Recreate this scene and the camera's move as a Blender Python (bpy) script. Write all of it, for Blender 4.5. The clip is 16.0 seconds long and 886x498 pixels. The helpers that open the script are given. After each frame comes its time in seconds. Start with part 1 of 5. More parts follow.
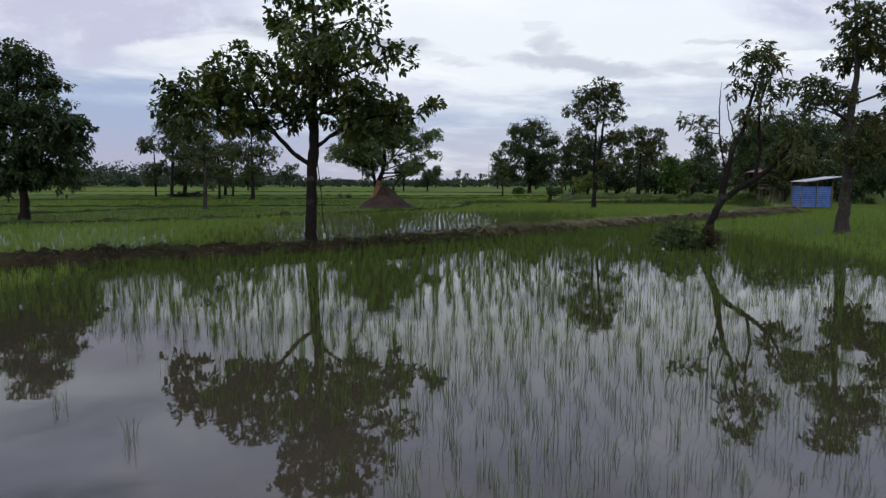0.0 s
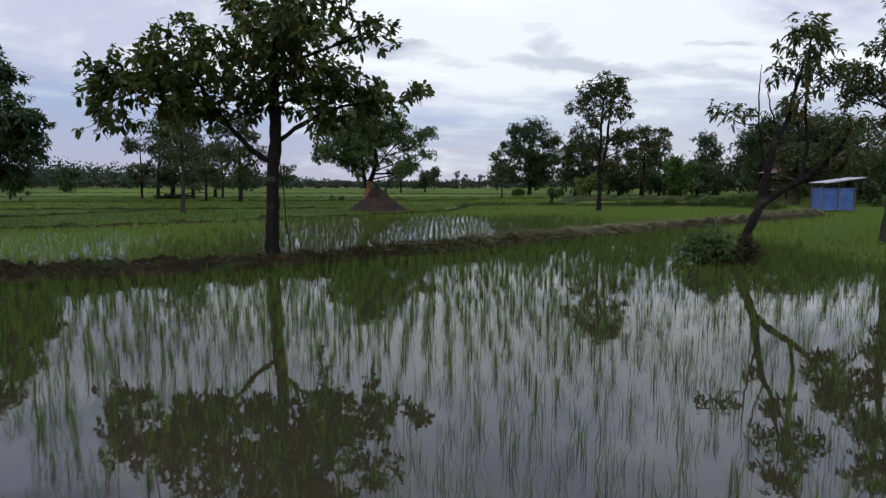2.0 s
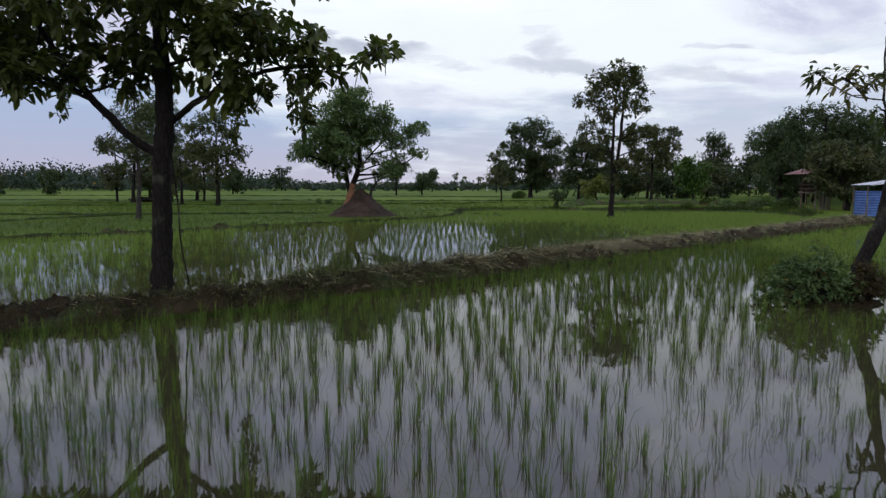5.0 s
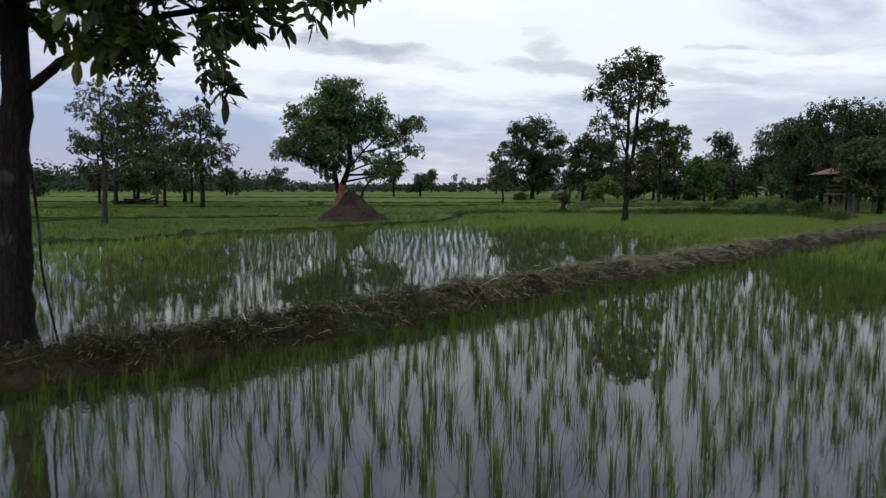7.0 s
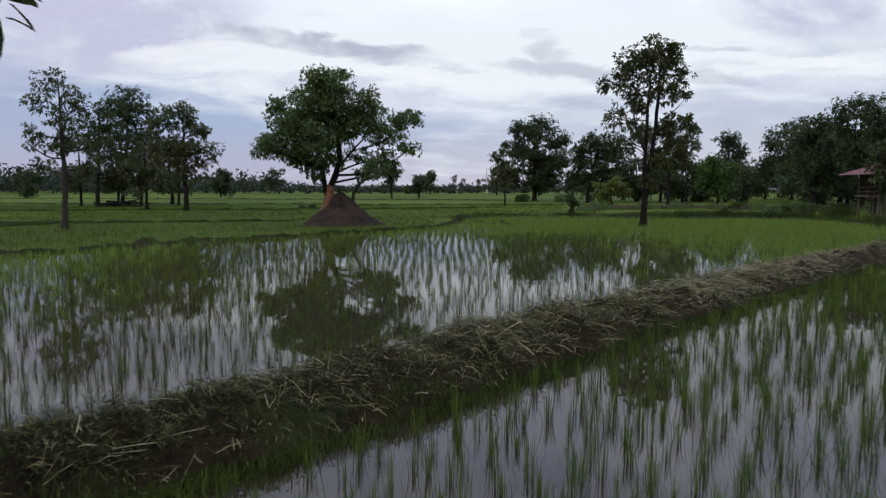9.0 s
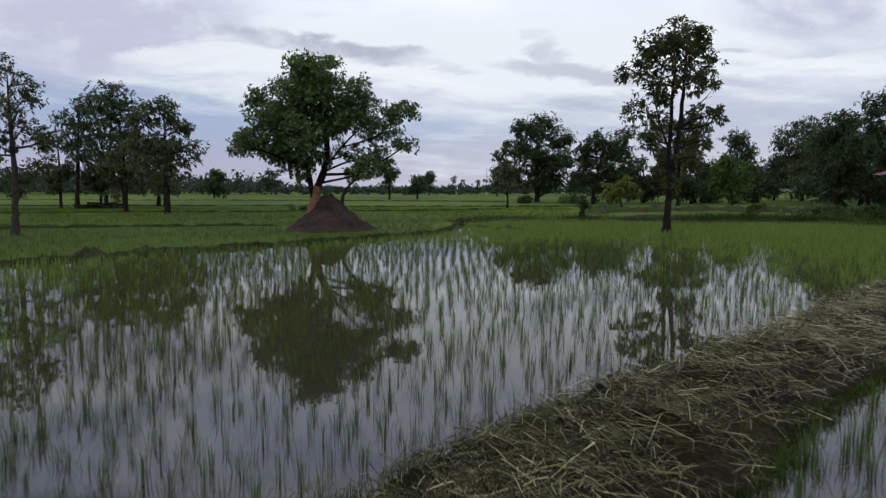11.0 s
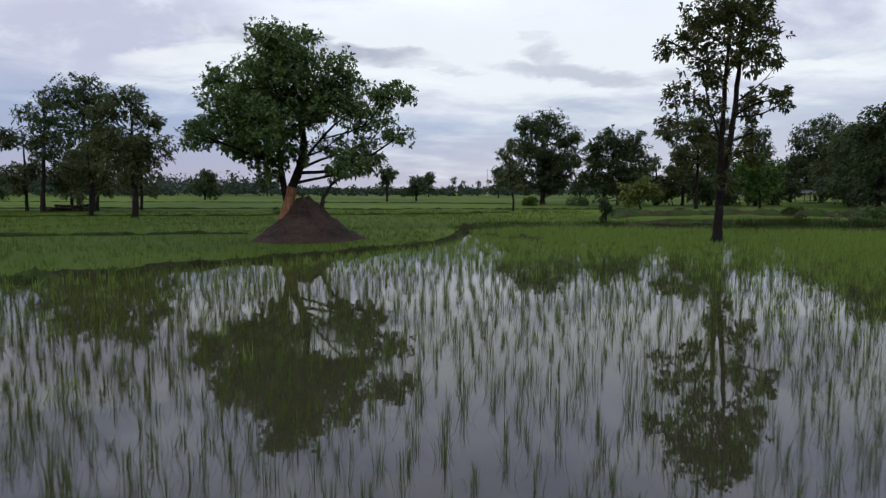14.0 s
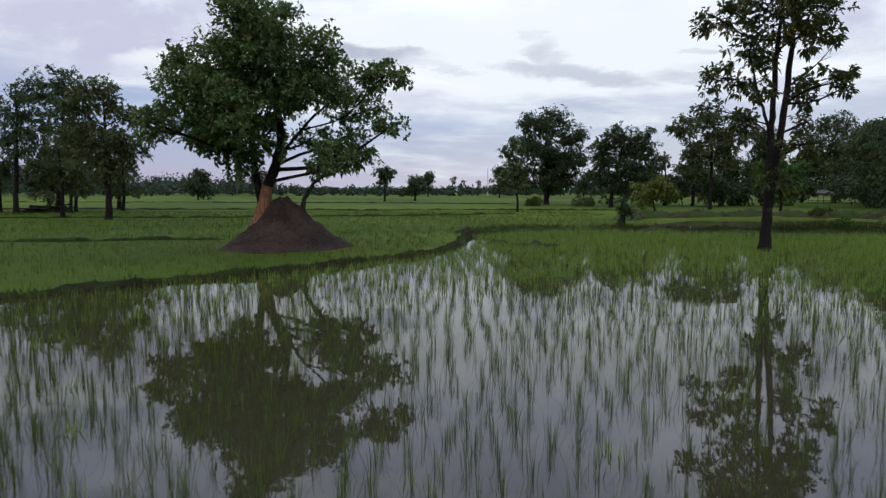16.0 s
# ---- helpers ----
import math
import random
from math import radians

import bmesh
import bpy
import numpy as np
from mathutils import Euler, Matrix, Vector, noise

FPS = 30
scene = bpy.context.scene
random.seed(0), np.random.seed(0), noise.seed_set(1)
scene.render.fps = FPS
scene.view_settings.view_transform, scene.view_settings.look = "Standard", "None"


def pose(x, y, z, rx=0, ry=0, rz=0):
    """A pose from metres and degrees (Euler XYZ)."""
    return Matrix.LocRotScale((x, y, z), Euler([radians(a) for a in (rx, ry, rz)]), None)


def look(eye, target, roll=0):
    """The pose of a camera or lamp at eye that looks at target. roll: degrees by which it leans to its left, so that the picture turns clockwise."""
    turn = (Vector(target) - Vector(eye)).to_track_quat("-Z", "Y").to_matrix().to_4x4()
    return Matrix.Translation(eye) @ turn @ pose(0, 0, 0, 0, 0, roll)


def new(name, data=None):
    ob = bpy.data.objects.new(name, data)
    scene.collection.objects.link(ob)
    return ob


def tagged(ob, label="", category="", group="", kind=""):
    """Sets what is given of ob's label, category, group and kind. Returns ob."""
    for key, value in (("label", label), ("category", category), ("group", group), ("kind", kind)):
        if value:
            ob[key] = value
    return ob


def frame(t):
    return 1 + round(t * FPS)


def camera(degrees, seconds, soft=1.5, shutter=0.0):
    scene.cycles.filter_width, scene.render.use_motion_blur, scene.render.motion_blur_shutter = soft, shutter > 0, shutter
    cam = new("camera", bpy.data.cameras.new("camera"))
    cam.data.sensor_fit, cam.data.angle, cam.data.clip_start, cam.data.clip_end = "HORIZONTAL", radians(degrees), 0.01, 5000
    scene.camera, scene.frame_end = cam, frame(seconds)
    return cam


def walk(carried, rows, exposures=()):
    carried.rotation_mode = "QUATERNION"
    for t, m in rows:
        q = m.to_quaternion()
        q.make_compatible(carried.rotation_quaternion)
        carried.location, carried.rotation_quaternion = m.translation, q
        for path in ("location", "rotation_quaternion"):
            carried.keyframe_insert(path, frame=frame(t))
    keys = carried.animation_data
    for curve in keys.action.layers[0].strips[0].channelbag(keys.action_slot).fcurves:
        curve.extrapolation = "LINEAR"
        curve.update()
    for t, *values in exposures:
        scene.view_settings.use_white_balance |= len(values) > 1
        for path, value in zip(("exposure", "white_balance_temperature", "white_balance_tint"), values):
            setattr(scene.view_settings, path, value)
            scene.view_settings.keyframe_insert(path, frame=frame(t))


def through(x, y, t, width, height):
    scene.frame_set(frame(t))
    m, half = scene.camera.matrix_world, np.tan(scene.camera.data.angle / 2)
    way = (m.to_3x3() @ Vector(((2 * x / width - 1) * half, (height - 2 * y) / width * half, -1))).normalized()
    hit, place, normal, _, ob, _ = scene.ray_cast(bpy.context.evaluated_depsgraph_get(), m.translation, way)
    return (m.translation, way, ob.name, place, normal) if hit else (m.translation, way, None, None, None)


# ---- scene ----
cam = camera(72.0, 16.0, 1.35, 0.35)
PATH = [
    (0.0, pose(0.000, 0.000, 2.0, 83.759, 0, 0.000)),
    (0.5, pose(0.019, 0.729, 2.0, 83.791, 0, -0.016)),
    (1.0, pose(0.086, 1.469, 2.0, 83.807, 0, -0.024)),
    (1.5, pose(0.193, 2.214, 2.0, 83.838, 0, -0.032)),
    (2.0, pose(0.329, 2.959, 2.0, 83.878, 0, -0.040)),
    (2.5, pose(0.456, 3.737, 2.0, 83.918, 0, -0.048)),
    (3.0, pose(0.550, 4.547, 2.0, 83.965, 0, -0.064)),
    (3.5, pose(0.632, 5.396, 2.0, 84.005, 0, -0.072)),
    (4.0, pose(0.701, 6.268, 2.0, 84.044, 0, -0.072)),
    (6.5, pose(0.862, 10.593, 2.0, 84.155, 0, -0.151)),
    (7.0, pose(0.871, 11.455, 2.0, 84.194, 0, -0.167)),
    (7.5, pose(0.882, 12.306, 2.0, 84.226, 0, -0.191)),
    (8.0, pose(0.892, 13.154, 2.0, 84.266, 0, -0.199)),
    (8.5, pose(0.901, 14.000, 2.0, 84.297, 0, -0.207)),
    (9.0, pose(0.899, 14.851, 2.0, 84.329, 0, -0.231)),
    (11.5, pose(0.892, 19.138, 2.0, 84.440, 0, -0.311)),
    (12.0, pose(0.894, 20.008, 2.0, 84.463, 0, -0.311)),
    (12.5, pose(0.888, 20.875, 2.0, 84.471, 0, -0.327)),
    (13.0, pose(0.875, 21.756, 2.0, 84.503, 0, -0.335)),
    (13.5, pose(0.864, 22.623, 2.0, 84.527, 0, -0.343)),
    (14.0, pose(0.864, 23.501, 2.0, 84.543, 0, -0.343)),
    (14.5, pose(0.860, 24.382, 2.0, 84.543, 0, -0.351)),
    (15.0, pose(0.851, 25.271, 2.0, 84.550, 0, -0.375)),
    (15.5, pose(0.851, 26.146, 2.0, 84.543, 0, -0.383)),
    (16.0, pose(0.858, 26.965, 2.0, 84.519, 0, -0.383)),
]
walk(cam, PATH, [(0.0, 0.03), (2.0, 0.08), (4.0, 0.11), (7.0, 0.09), (9.0, 0.0), (12.0, -0.04), (14.0, 0.0), (16.0, 0.06)])

# ---- world, sun, exposure ----
def node_tools(tree):
    nodes, links = tree.nodes, tree.links

    def add(kind, **props):
        n = nodes.new(kind)
        for k, v in props.items():
            if k == "operation":
                n.operation = v
            elif k == "blend_type":
                n.blend_type = v
            elif k == "data_type":
                n.data_type = v
            elif k == "feature":
                n.feature = v
        return n

    def put(socket, v):
        if hasattr(v, "is_output"):
            links.new(v, socket)
        elif isinstance(v, (tuple, list)) and len(v) == 3 and socket.type == "RGBA":
            socket.default_value = (*v, 1)
        else:
            socket.default_value = v

    def maths(op, a, b=0.0, c=0.0, clamp=False):
        n = add("ShaderNodeMath", operation=op)
        n.use_clamp = clamp
        for s, v in zip(n.inputs, (a, b, c)):
            put(s, v)
        return n.outputs[0]

    def mix(f, a, b, blend="MIX"):
        n = add("ShaderNodeMix", data_type="RGBA", blend_type=blend)
        put(n.inputs[0], f)
        put(n.inputs[6], a)
        put(n.inputs[7], b)
        return n.outputs[2]

    def noise_tex(vec, scale, detail=4.0, rough=0.55, distort=0.0):
        n = add("ShaderNodeTexNoise")
        if vec is not None:
            put(n.inputs["Vector"], vec)
        put(n.inputs["Scale"], scale)
        put(n.inputs["Detail"], detail)
        put(n.inputs["Roughness"], rough)
        put(n.inputs["Distortion"], distort)
        return n.outputs[0]

    def ramp(f, lo, hi, a=0.0, b=1.0):
        n = add("ShaderNodeMapRange")
        n.interpolation_type = "SMOOTHSTEP"
        for s, v in zip(n.inputs, (f, lo, hi, a, b)):
            put(s, v)
        return n.outputs[0]

    def combine(x, y, z):
        n = add("ShaderNodeCombineXYZ")
        for s, v in zip(n.inputs, (x, y, z)):
            put(s, v)
        return n.outputs[0]

    return add, put, maths, mix, noise_tex, ramp, combine


SUN_HIGH, SUN_ROUND = radians(32), radians(215)
world = bpy.data.worlds.new("overcast_evening")
scene.world = world
world.use_nodes = True
world.node_tree.nodes.clear()
add, put, maths, mix, noise_tex, ramp, combine = node_tools(world.node_tree)
sky = add("ShaderNodeTexSky")
sky.sky_type, sky.sun_disc = "NISHITA", False
sky.sun_elevation, sky.sun_rotation = SUN_HIGH, SUN_ROUND
coords = add("ShaderNodeTexCoord").outputs["Generated"]
split = add("ShaderNodeSeparateXYZ")
put(split.inputs[0], coords)
dx, dy, dz = split.outputs
up = maths("MAXIMUM", dz, 0.0)
lift = maths("ADD", up, 0.16)
flat = combine(maths("DIVIDE", dx, lift), maths("DIVIDE", dy, lift), 0.0)
big = noise_tex(flat, 0.55, 5.0, 0.55, 0.6)
fine = noise_tex(flat, 2.2, 6.0, 0.6, 0.4)
# long thin streaks lying along the horizon
streak = noise_tex(combine(maths("MULTIPLY", dx, 3.2), maths("MULTIPLY", dy, 1.2), maths("MULTIPLY", dz, 17.0)), 1.35, 5.0, 0.6, 0.5)
# thin cloud everywhere: whitest high ahead, blue-grey low and to the side
white = maths("ADD", ramp(dz, 0.02, 0.24), maths("MULTIPLY", maths("SUBTRACT", big, 0.5), 1.0))
white = maths("ADD", white, maths("MULTIPLY", maths("SUBTRACT", streak, 0.5), 1.7))
white = maths("ADD", white, maths("MULTIPLY", maths("SUBTRACT", fine, 0.5), 0.7))
aside = maths("ABSOLUTE", maths("SUBTRACT", dx, 0.16))
white = maths("SUBTRACT", white, maths("MULTIPLY", ramp(aside, 0.3, 0.8), 0.45))
white = ramp(white, 0.0, 0.8)
low = mix(ramp(dx, -0.45, 0.4), mix(ramp(dz, 0.0, 0.11), (0.50, 0.47, 0.62), (0.42, 0.48, 0.68)), mix(ramp(dz, 0.0, 0.12), (0.66, 0.63, 0.73), (0.56, 0.60, 0.74)))
# overhead the cover breaks into white heaps and blue-violet gaps
high = mix(ramp(maths("ADD", maths("MULTIPLY", big, 0.6), maths("MULTIPLY", fine, 0.4)), 0.42, 0.62), (0.88, 0.92, 1.36), (1.50, 1.50, 1.76))
cover = mix(white, low, mix(ramp(dz, 0.22, 0.42), (0.94, 0.95, 1.02), high))

# single clouds ahead: sideways and upward slope of their middle, half their length and thickness, tilt, strength, colour
ahead_u = maths("DIVIDE", dx, maths("MAXIMUM", dy, 0.05))
ahead_v = maths("DIVIDE", dz, maths("MAXIMUM", dy, 0.05))
torn = noise_tex(combine(maths("MULTIPLY", ahead_u, 7.0), maths("MULTIPLY", ahead_v, 26.0), 0.0), 1.0, 6.0, 0.62, 0.6)
cloud_u = maths("ADD", ahead_u, maths("MULTIPLY", maths("SUBTRACT", fine, 0.5), 0.14))
cloud_v = maths("ADD", ahead_v, maths("MULTIPLY", maths("SUBTRACT", torn, 0.5), 0.05))


ragged = ramp(noise_tex(combine(maths("MULTIPLY", ahead_u, 5.0), maths("MULTIPLY", ahead_v, 10.0), 2.0), 1.3, 6.0, 0.6, 0.25), 0.36, 0.6, 0.35, 1.0)


def cloud(cx, cz, wx, wz, tilt):
    a = maths("DIVIDE", maths("SUBTRACT", cloud_u, cx), wx)
    b = maths("DIVIDE", maths("SUBTRACT", maths("SUBTRACT", cloud_v, cz), maths("MULTIPLY", maths("SUBTRACT", cloud_u, cx), tilt)), wz)
    r = maths("ADD", maths("MULTIPLY", a, a), maths("MULTIPLY", b, b))
    return maths("MULTIPLY", maths("MULTIPLY", ramp(r, 1.2, 0.2), ragged), ramp(dy, 0.1, 0.4))


GREY, VIOLET, BLUE, BRIGHT = (0.50, 0.52, 0.64), (0.61, 0.60, 0.78), (0.41, 0.50, 0.72), (1.0, 1.0, 1.04)
CLOUDS = ((-0.50, 0.14, 0.18, 0.022, 0.0, 0.6, BLUE), (-0.30, 0.11, 0.20, 0.022, 0.0, 0.4, BLUE), (-0.56, 0.255, 0.30, 0.085, 0.05, 0.95, VIOLET), (-0.62, 0.19, 0.2, 0.03, 0.1, 0.55, VIOLET), (-0.40, 0.22, 0.13, 0.022, 0.15, 0.8, BRIGHT),
          (-0.10, 0.15, 0.20, 0.026, -0.12, 0.7, VIOLET), (0.02, 0.105, 0.26, 0.02, -0.03, 0.45, BLUE), (-0.04, 0.182, 0.12, 0.007, -0.16, 0.85, BRIGHT), (-0.21, 0.232, 0.20, 0.018, -0.14, 1.0, GREY),
          (-0.02, 0.196, 0.10, 0.006, -0.10, 0.6, GREY), (0.15, 0.247, 0.026, 0.010, 0.0, 0.55, GREY), (0.178, 0.218, 0.034, 0.022, -0.2, 0.6, GREY), (0.22, 0.184, 0.15, 0.017, -0.10, 0.7, GREY),
          (0.43, 0.180, 0.10, 0.014, -0.05, 0.6, GREY), (0.44, 0.222, 0.055, 0.007, 0.0, 0.55, GREY), (0.60, 0.285, 0.17, 0.055, -0.03, 0.95, VIOLET), (0.58, 0.203, 0.18, 0.010, -0.06, 0.8, BRIGHT),
          (0.60, 0.165, 0.16, 0.018, -0.06, 0.55, VIOLET), (0.42, 0.138, 0.16, 0.014, -0.05, 0.5, VIOLET), (0.25, 0.115, 0.2, 0.012, 0.0, 0.5, BRIGHT), (-0.22, 0.31, 0.08, 0.012, -0.1, 0.5, VIOLET))
for cx, cz, wx, wz, tilt, f, tone in CLOUDS:
    cover = mix(maths("MULTIPLY", cloud(cx, cz, wx, wz, tilt), f), cover, tone)
cover = mix(1.0, cover, (0.955, 1.0, 0.995), "MULTIPLY")
air = add("ShaderNodeBackground")
put(air.inputs[0], sky.outputs[0])
put(air.inputs[1], 0.05)
veil = add("ShaderNodeBackground")
put(veil.inputs[0], cover)
put(veil.inputs[1], 1.0)
both = add("ShaderNodeMixShader")
put(both.inputs[0], 0.93)
world.node_tree.links.new(air.outputs[0], both.inputs[1])
world.node_tree.links.new(veil.outputs[0], both.inputs[2])
world.node_tree.links.new(both.outputs[0], add("ShaderNodeOutputWorld").inputs[0])

sun = new("sun", bpy.data.lights.new("sun", "SUN"))
sun.data.energy, sun.data.angle, sun.data.color = 0.6, radians(14), (1.0, 0.93, 0.84)
sun.matrix_world = look((-40 * math.sin(radians(35)), -40 * math.cos(radians(35)), 26), (0, 0, 0))


# ---- materials ----
def material(name, build):
    m = bpy.data.materials.new(name)
    m.use_nodes = True
    m.node_tree.nodes.clear()
    tools = node_tools(m.node_tree)
    out = tools[0]("ShaderNodeOutputMaterial")
    shader = build(m.node_tree, *tools)
    m.node_tree.links.new(shader, out.inputs[0])
    return m


def surface(tree, add, put, colour, rough=0.8, spec=0.3, bump=None, bump_dist=0.02, bump_strength=0.6, metal=0.0, ior=1.45):
    p = add("ShaderNodeBsdfPrincipled")
    put(p.inputs["Base Color"], colour)
    put(p.inputs["Roughness"], rough)
    put(p.inputs["Specular IOR Level"], spec)
    put(p.inputs["Metallic"], metal)
    put(p.inputs["IOR"], ior)
    if bump is not None:
        b = add("ShaderNodeBump")
        put(b.inputs["Height"], bump)
        put(b.inputs["Distance"], bump_dist)
        put(b.inputs["Strength"], bump_strength)
        put(p.inputs["Normal"], b.outputs[0])
    return p.outputs[0]


def place(add):
    return add("ShaderNodeNewGeometry").outputs["Position"]


def leaf_material(name, dark, light, sun_tint, rough=0.55, through=0.3, gloss=0.2):
    def build(tree, add, put, maths, mix, noise_tex, ramp, combine):
        geo = add("ShaderNodeNewGeometry")
        lot = geo.outputs["Random Per Island"]
        col = mix(lot, dark, light)
        col = mix(ramp(noise_tex(geo.outputs["Position"], 0.9, 2.0), 0.45, 0.75), col, sun_tint)
        col = mix(ramp(lot, 0.985, 0.992), col, (0.16, 0.11, 0.03))
        s = surface(tree, add, put, col, rough, gloss)
        t = add("ShaderNodeBsdfTranslucent")
        put(t.inputs[0], mix(0.5, col, (0.10, 0.16, 0.02)))
        m = add("ShaderNodeMixShader")
        put(m.inputs[0], through)
        tree.links.new(s, m.inputs[1])
        tree.links.new(t.outputs[0], m.inputs[2])
        return m.outputs[0]
    return material(name, build)


def bark_material(name, dark, light, scale=9.0):
    def build(tree, add, put, maths, mix, noise_tex, ramp, combine):
        obj = add("ShaderNodeTexCoord").outputs["Object"]
        s = add("ShaderNodeMapping")
        put(s.inputs["Vector"], obj)
        s.inputs["Scale"].default_value = (1, 1, 0.22)
        v = add("ShaderNodeTexVoronoi")
        v.feature = "DISTANCE_TO_EDGE"
        put(v.inputs["Vector"], s.outputs[0])
        put(v.inputs["Scale"], scale)
        n = noise_tex(s.outputs[0], scale * 1.6, 6.0, 0.65)
        crack = ramp(v.outputs["Distance"], 0.0, 0.2, 0.4, 1.0)
        col = mix(maths("MULTIPLY", crack, n), dark, light)
        col = mix(ramp(noise_tex(obj, 1.7, 3.0), 0.55, 0.75), col, mix(0.5, light, (0.16, 0.17, 0.13)))
        return surface(tree, add, put, col, 0.9, 0.15, maths("ADD", crack, n), 0.03, 0.9)
    return material(name, build)


def soil_material(name, dark, light, green=0.0, green_col=(0.05, 0.085, 0.02)):
    def build(tree, add, put, maths, mix, noise_tex, ramp, combine):
        pos = place(add)
        a, b, c = noise_tex(pos, 1.1, 5.0), noise_tex(pos, 9.0, 6.0, 0.7), noise_tex(pos, 45.0, 3.0)
        col = mix(ramp(maths("ADD", maths("MULTIPLY", a, 0.5), maths("MULTIPLY", b, 0.5)), 0.35, 0.65), dark, light)
        if green:
            col = mix(ramp(noise_tex(pos, 0.8, 5.0, 0.65), 0.62 - green * 0.3, 0.78 - green * 0.3), col, green_col)
        return surface(tree, add, put, col, 0.95, 0.1, maths("ADD", b, maths("MULTIPLY", c, 0.4)), 0.05, 0.9)
    return material(name, build)


def blade_material(name, low, high, through=0.3):
    def build(tree, add, put, maths, mix, noise_tex, ramp, combine):
        geo = add("ShaderNodeNewGeometry")
        col = mix(geo.outputs["Random Per Island"], low, high)
        col = mix(ramp(noise_tex(geo.outputs["Position"], 0.35, 3.0), 0.4, 0.7), col, mix(0.3, col, (0.11, 0.15, 0.02)))
        s = surface(tree, add, put, col, 0.75, 0.05)
        t = add("ShaderNodeBsdfTranslucent")
        put(t.inputs[0], col)
        m = add("ShaderNodeMixShader")
        put(m.inputs[0], through)
        tree.links.new(s, m.inputs[1])
        tree.links.new(t.outputs[0], m.inputs[2])
        return m.outputs[0]
    return material(name, build)


def straw_build(dark, light, bleached, power=2.4):
    def build(tree, add, put, maths, mix, noise_tex, ramp, combine):
        lot = add("ShaderNodeNewGeometry").outputs["Random Per Island"]
        geo = add("ShaderNodeNewGeometry")
        col = mix(maths("POWER", lot, power), dark, light)
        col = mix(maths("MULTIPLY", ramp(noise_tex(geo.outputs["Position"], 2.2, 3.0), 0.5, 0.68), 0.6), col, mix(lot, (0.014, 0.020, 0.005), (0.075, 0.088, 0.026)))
        col = mix(ramp(lot, 0.93, 0.97), col, bleached)
        return surface(tree, add, put, col, 0.85, 0.08)
    return build


def water_build(clear, cloudy, mud):
    def build(tree, add, put, maths, mix, noise_tex, ramp, combine):
        pos = place(add)
        at = add("ShaderNodeSeparateXYZ")
        put(at.inputs[0], pos)
        wide = noise_tex(pos, 0.25, 3.0)
        col = mix(wide, clear, cloudy)
        if mud:
            # churned mud in the bare corner without plants
            gone = maths("ADD", maths("MULTIPLY", maths("ADD", at.outputs[0], 2.5), 0.35), maths("SUBTRACT", at.outputs[1], 6.5))
            col = mix(ramp(maths("ADD", gone, maths("MULTIPLY", wide, 4.0)), 6.0, -1.0), col, mud)
        s = add("ShaderNodeMapping")
        put(s.inputs["Vector"], pos)
        s.inputs["Scale"].default_value = (0.6, 1.3, 1)
        h = maths("ADD", noise_tex(s.outputs[0], 1.1, 2.0, 0.5), maths("MULTIPLY", noise_tex(s.outputs[0], 7.0, 3.0, 0.55), 0.14))
        return surface(tree, add, put, col, 0.012, 0.5, h, 0.012, 0.13, 0.0, 1.36)
    return build


def field_build(tree, add, put, maths, mix, noise_tex, ramp, combine):
    pos = place(add)
    far = noise_tex(pos, 0.018, 4.0, 0.6)
    mid = noise_tex(pos, 0.22, 5.0, 0.6)
    fine = noise_tex(pos, 6.0, 5.0, 0.7)
    col = mix(ramp(far, 0.35, 0.65), (0.038, 0.068, 0.005), (0.096, 0.136, 0.010))
    col = mix(maths("MULTIPLY", ramp(mid, 0.45, 0.7), 0.7), col, (0.036, 0.070, 0.006))
    col = mix(maths("MULTIPLY", ramp(fine, 0.35, 0.7), 0.4), col, (0.030, 0.056, 0.008))
    wet = add("ShaderNodeSeparateXYZ")
    put(wet.inputs[0], pos)
    col = mix(ramp(wet.outputs[2], 0.0, -0.05), col, (0.07, 0.055, 0.04))
    return surface(tree, add, put, col, 0.9, 0.1, maths("ADD", fine, mid), 0.08, 0.8)


def sheet_build(dark, light, rough=0.5):
    def build(tree, add, put, maths, mix, noise_tex, ramp, combine):
        pos = place(add)
        n = noise_tex(pos, 2.5, 5.0, 0.65)
        col = mix(ramp(n, 0.35, 0.7), light, dark)
        return surface(tree, add, put, col, rough, 0.4, noise_tex(pos, 20.0, 2.0), 0.01, 0.2)
    return build


BARK_DARK = bark_material("dark_cracked_bark", (0.006, 0.005, 0.004), (0.026, 0.021, 0.017), 19.0)
BARK_GREY = bark_material("grey_bark", (0.014, 0.012, 0.010), (0.085, 0.075, 0.062), 14.0)
BARK_PEELED = bark_material("peeled_orange_bark", (0.10, 0.045, 0.024), (0.36, 0.18, 0.10), 7.0)
LEAF_BROAD = leaf_material("broad_drooping_leaf", (0.016, 0.025, 0.006), (0.058, 0.076, 0.016), (0.098, 0.112, 0.022), 0.5, 0.3, 0.25)
LEAF_DUSK = leaf_material("dusky_clustered_leaf", (0.018, 0.025, 0.009), (0.058, 0.066, 0.022), (0.095, 0.084, 0.028))
# far-off haze is put into this leaf colour: greyer and bluer than near leaves
LEAF_FAR = leaf_material("hazed_distant_leaf", (0.018, 0.028, 0.020), (0.042, 0.058, 0.040), (0.048, 0.064, 0.042), 0.7, 0.1, 0.1)
LEAF_DEEP = leaf_material("deep_green_leaf", (0.016, 0.027, 0.012), (0.044, 0.066, 0.028), (0.058, 0.080, 0.030))
LEAF_FRESH = leaf_material("fresh_green_leaf", (0.036, 0.064, 0.025), (0.098, 0.146, 0.052), (0.120, 0.172, 0.052))
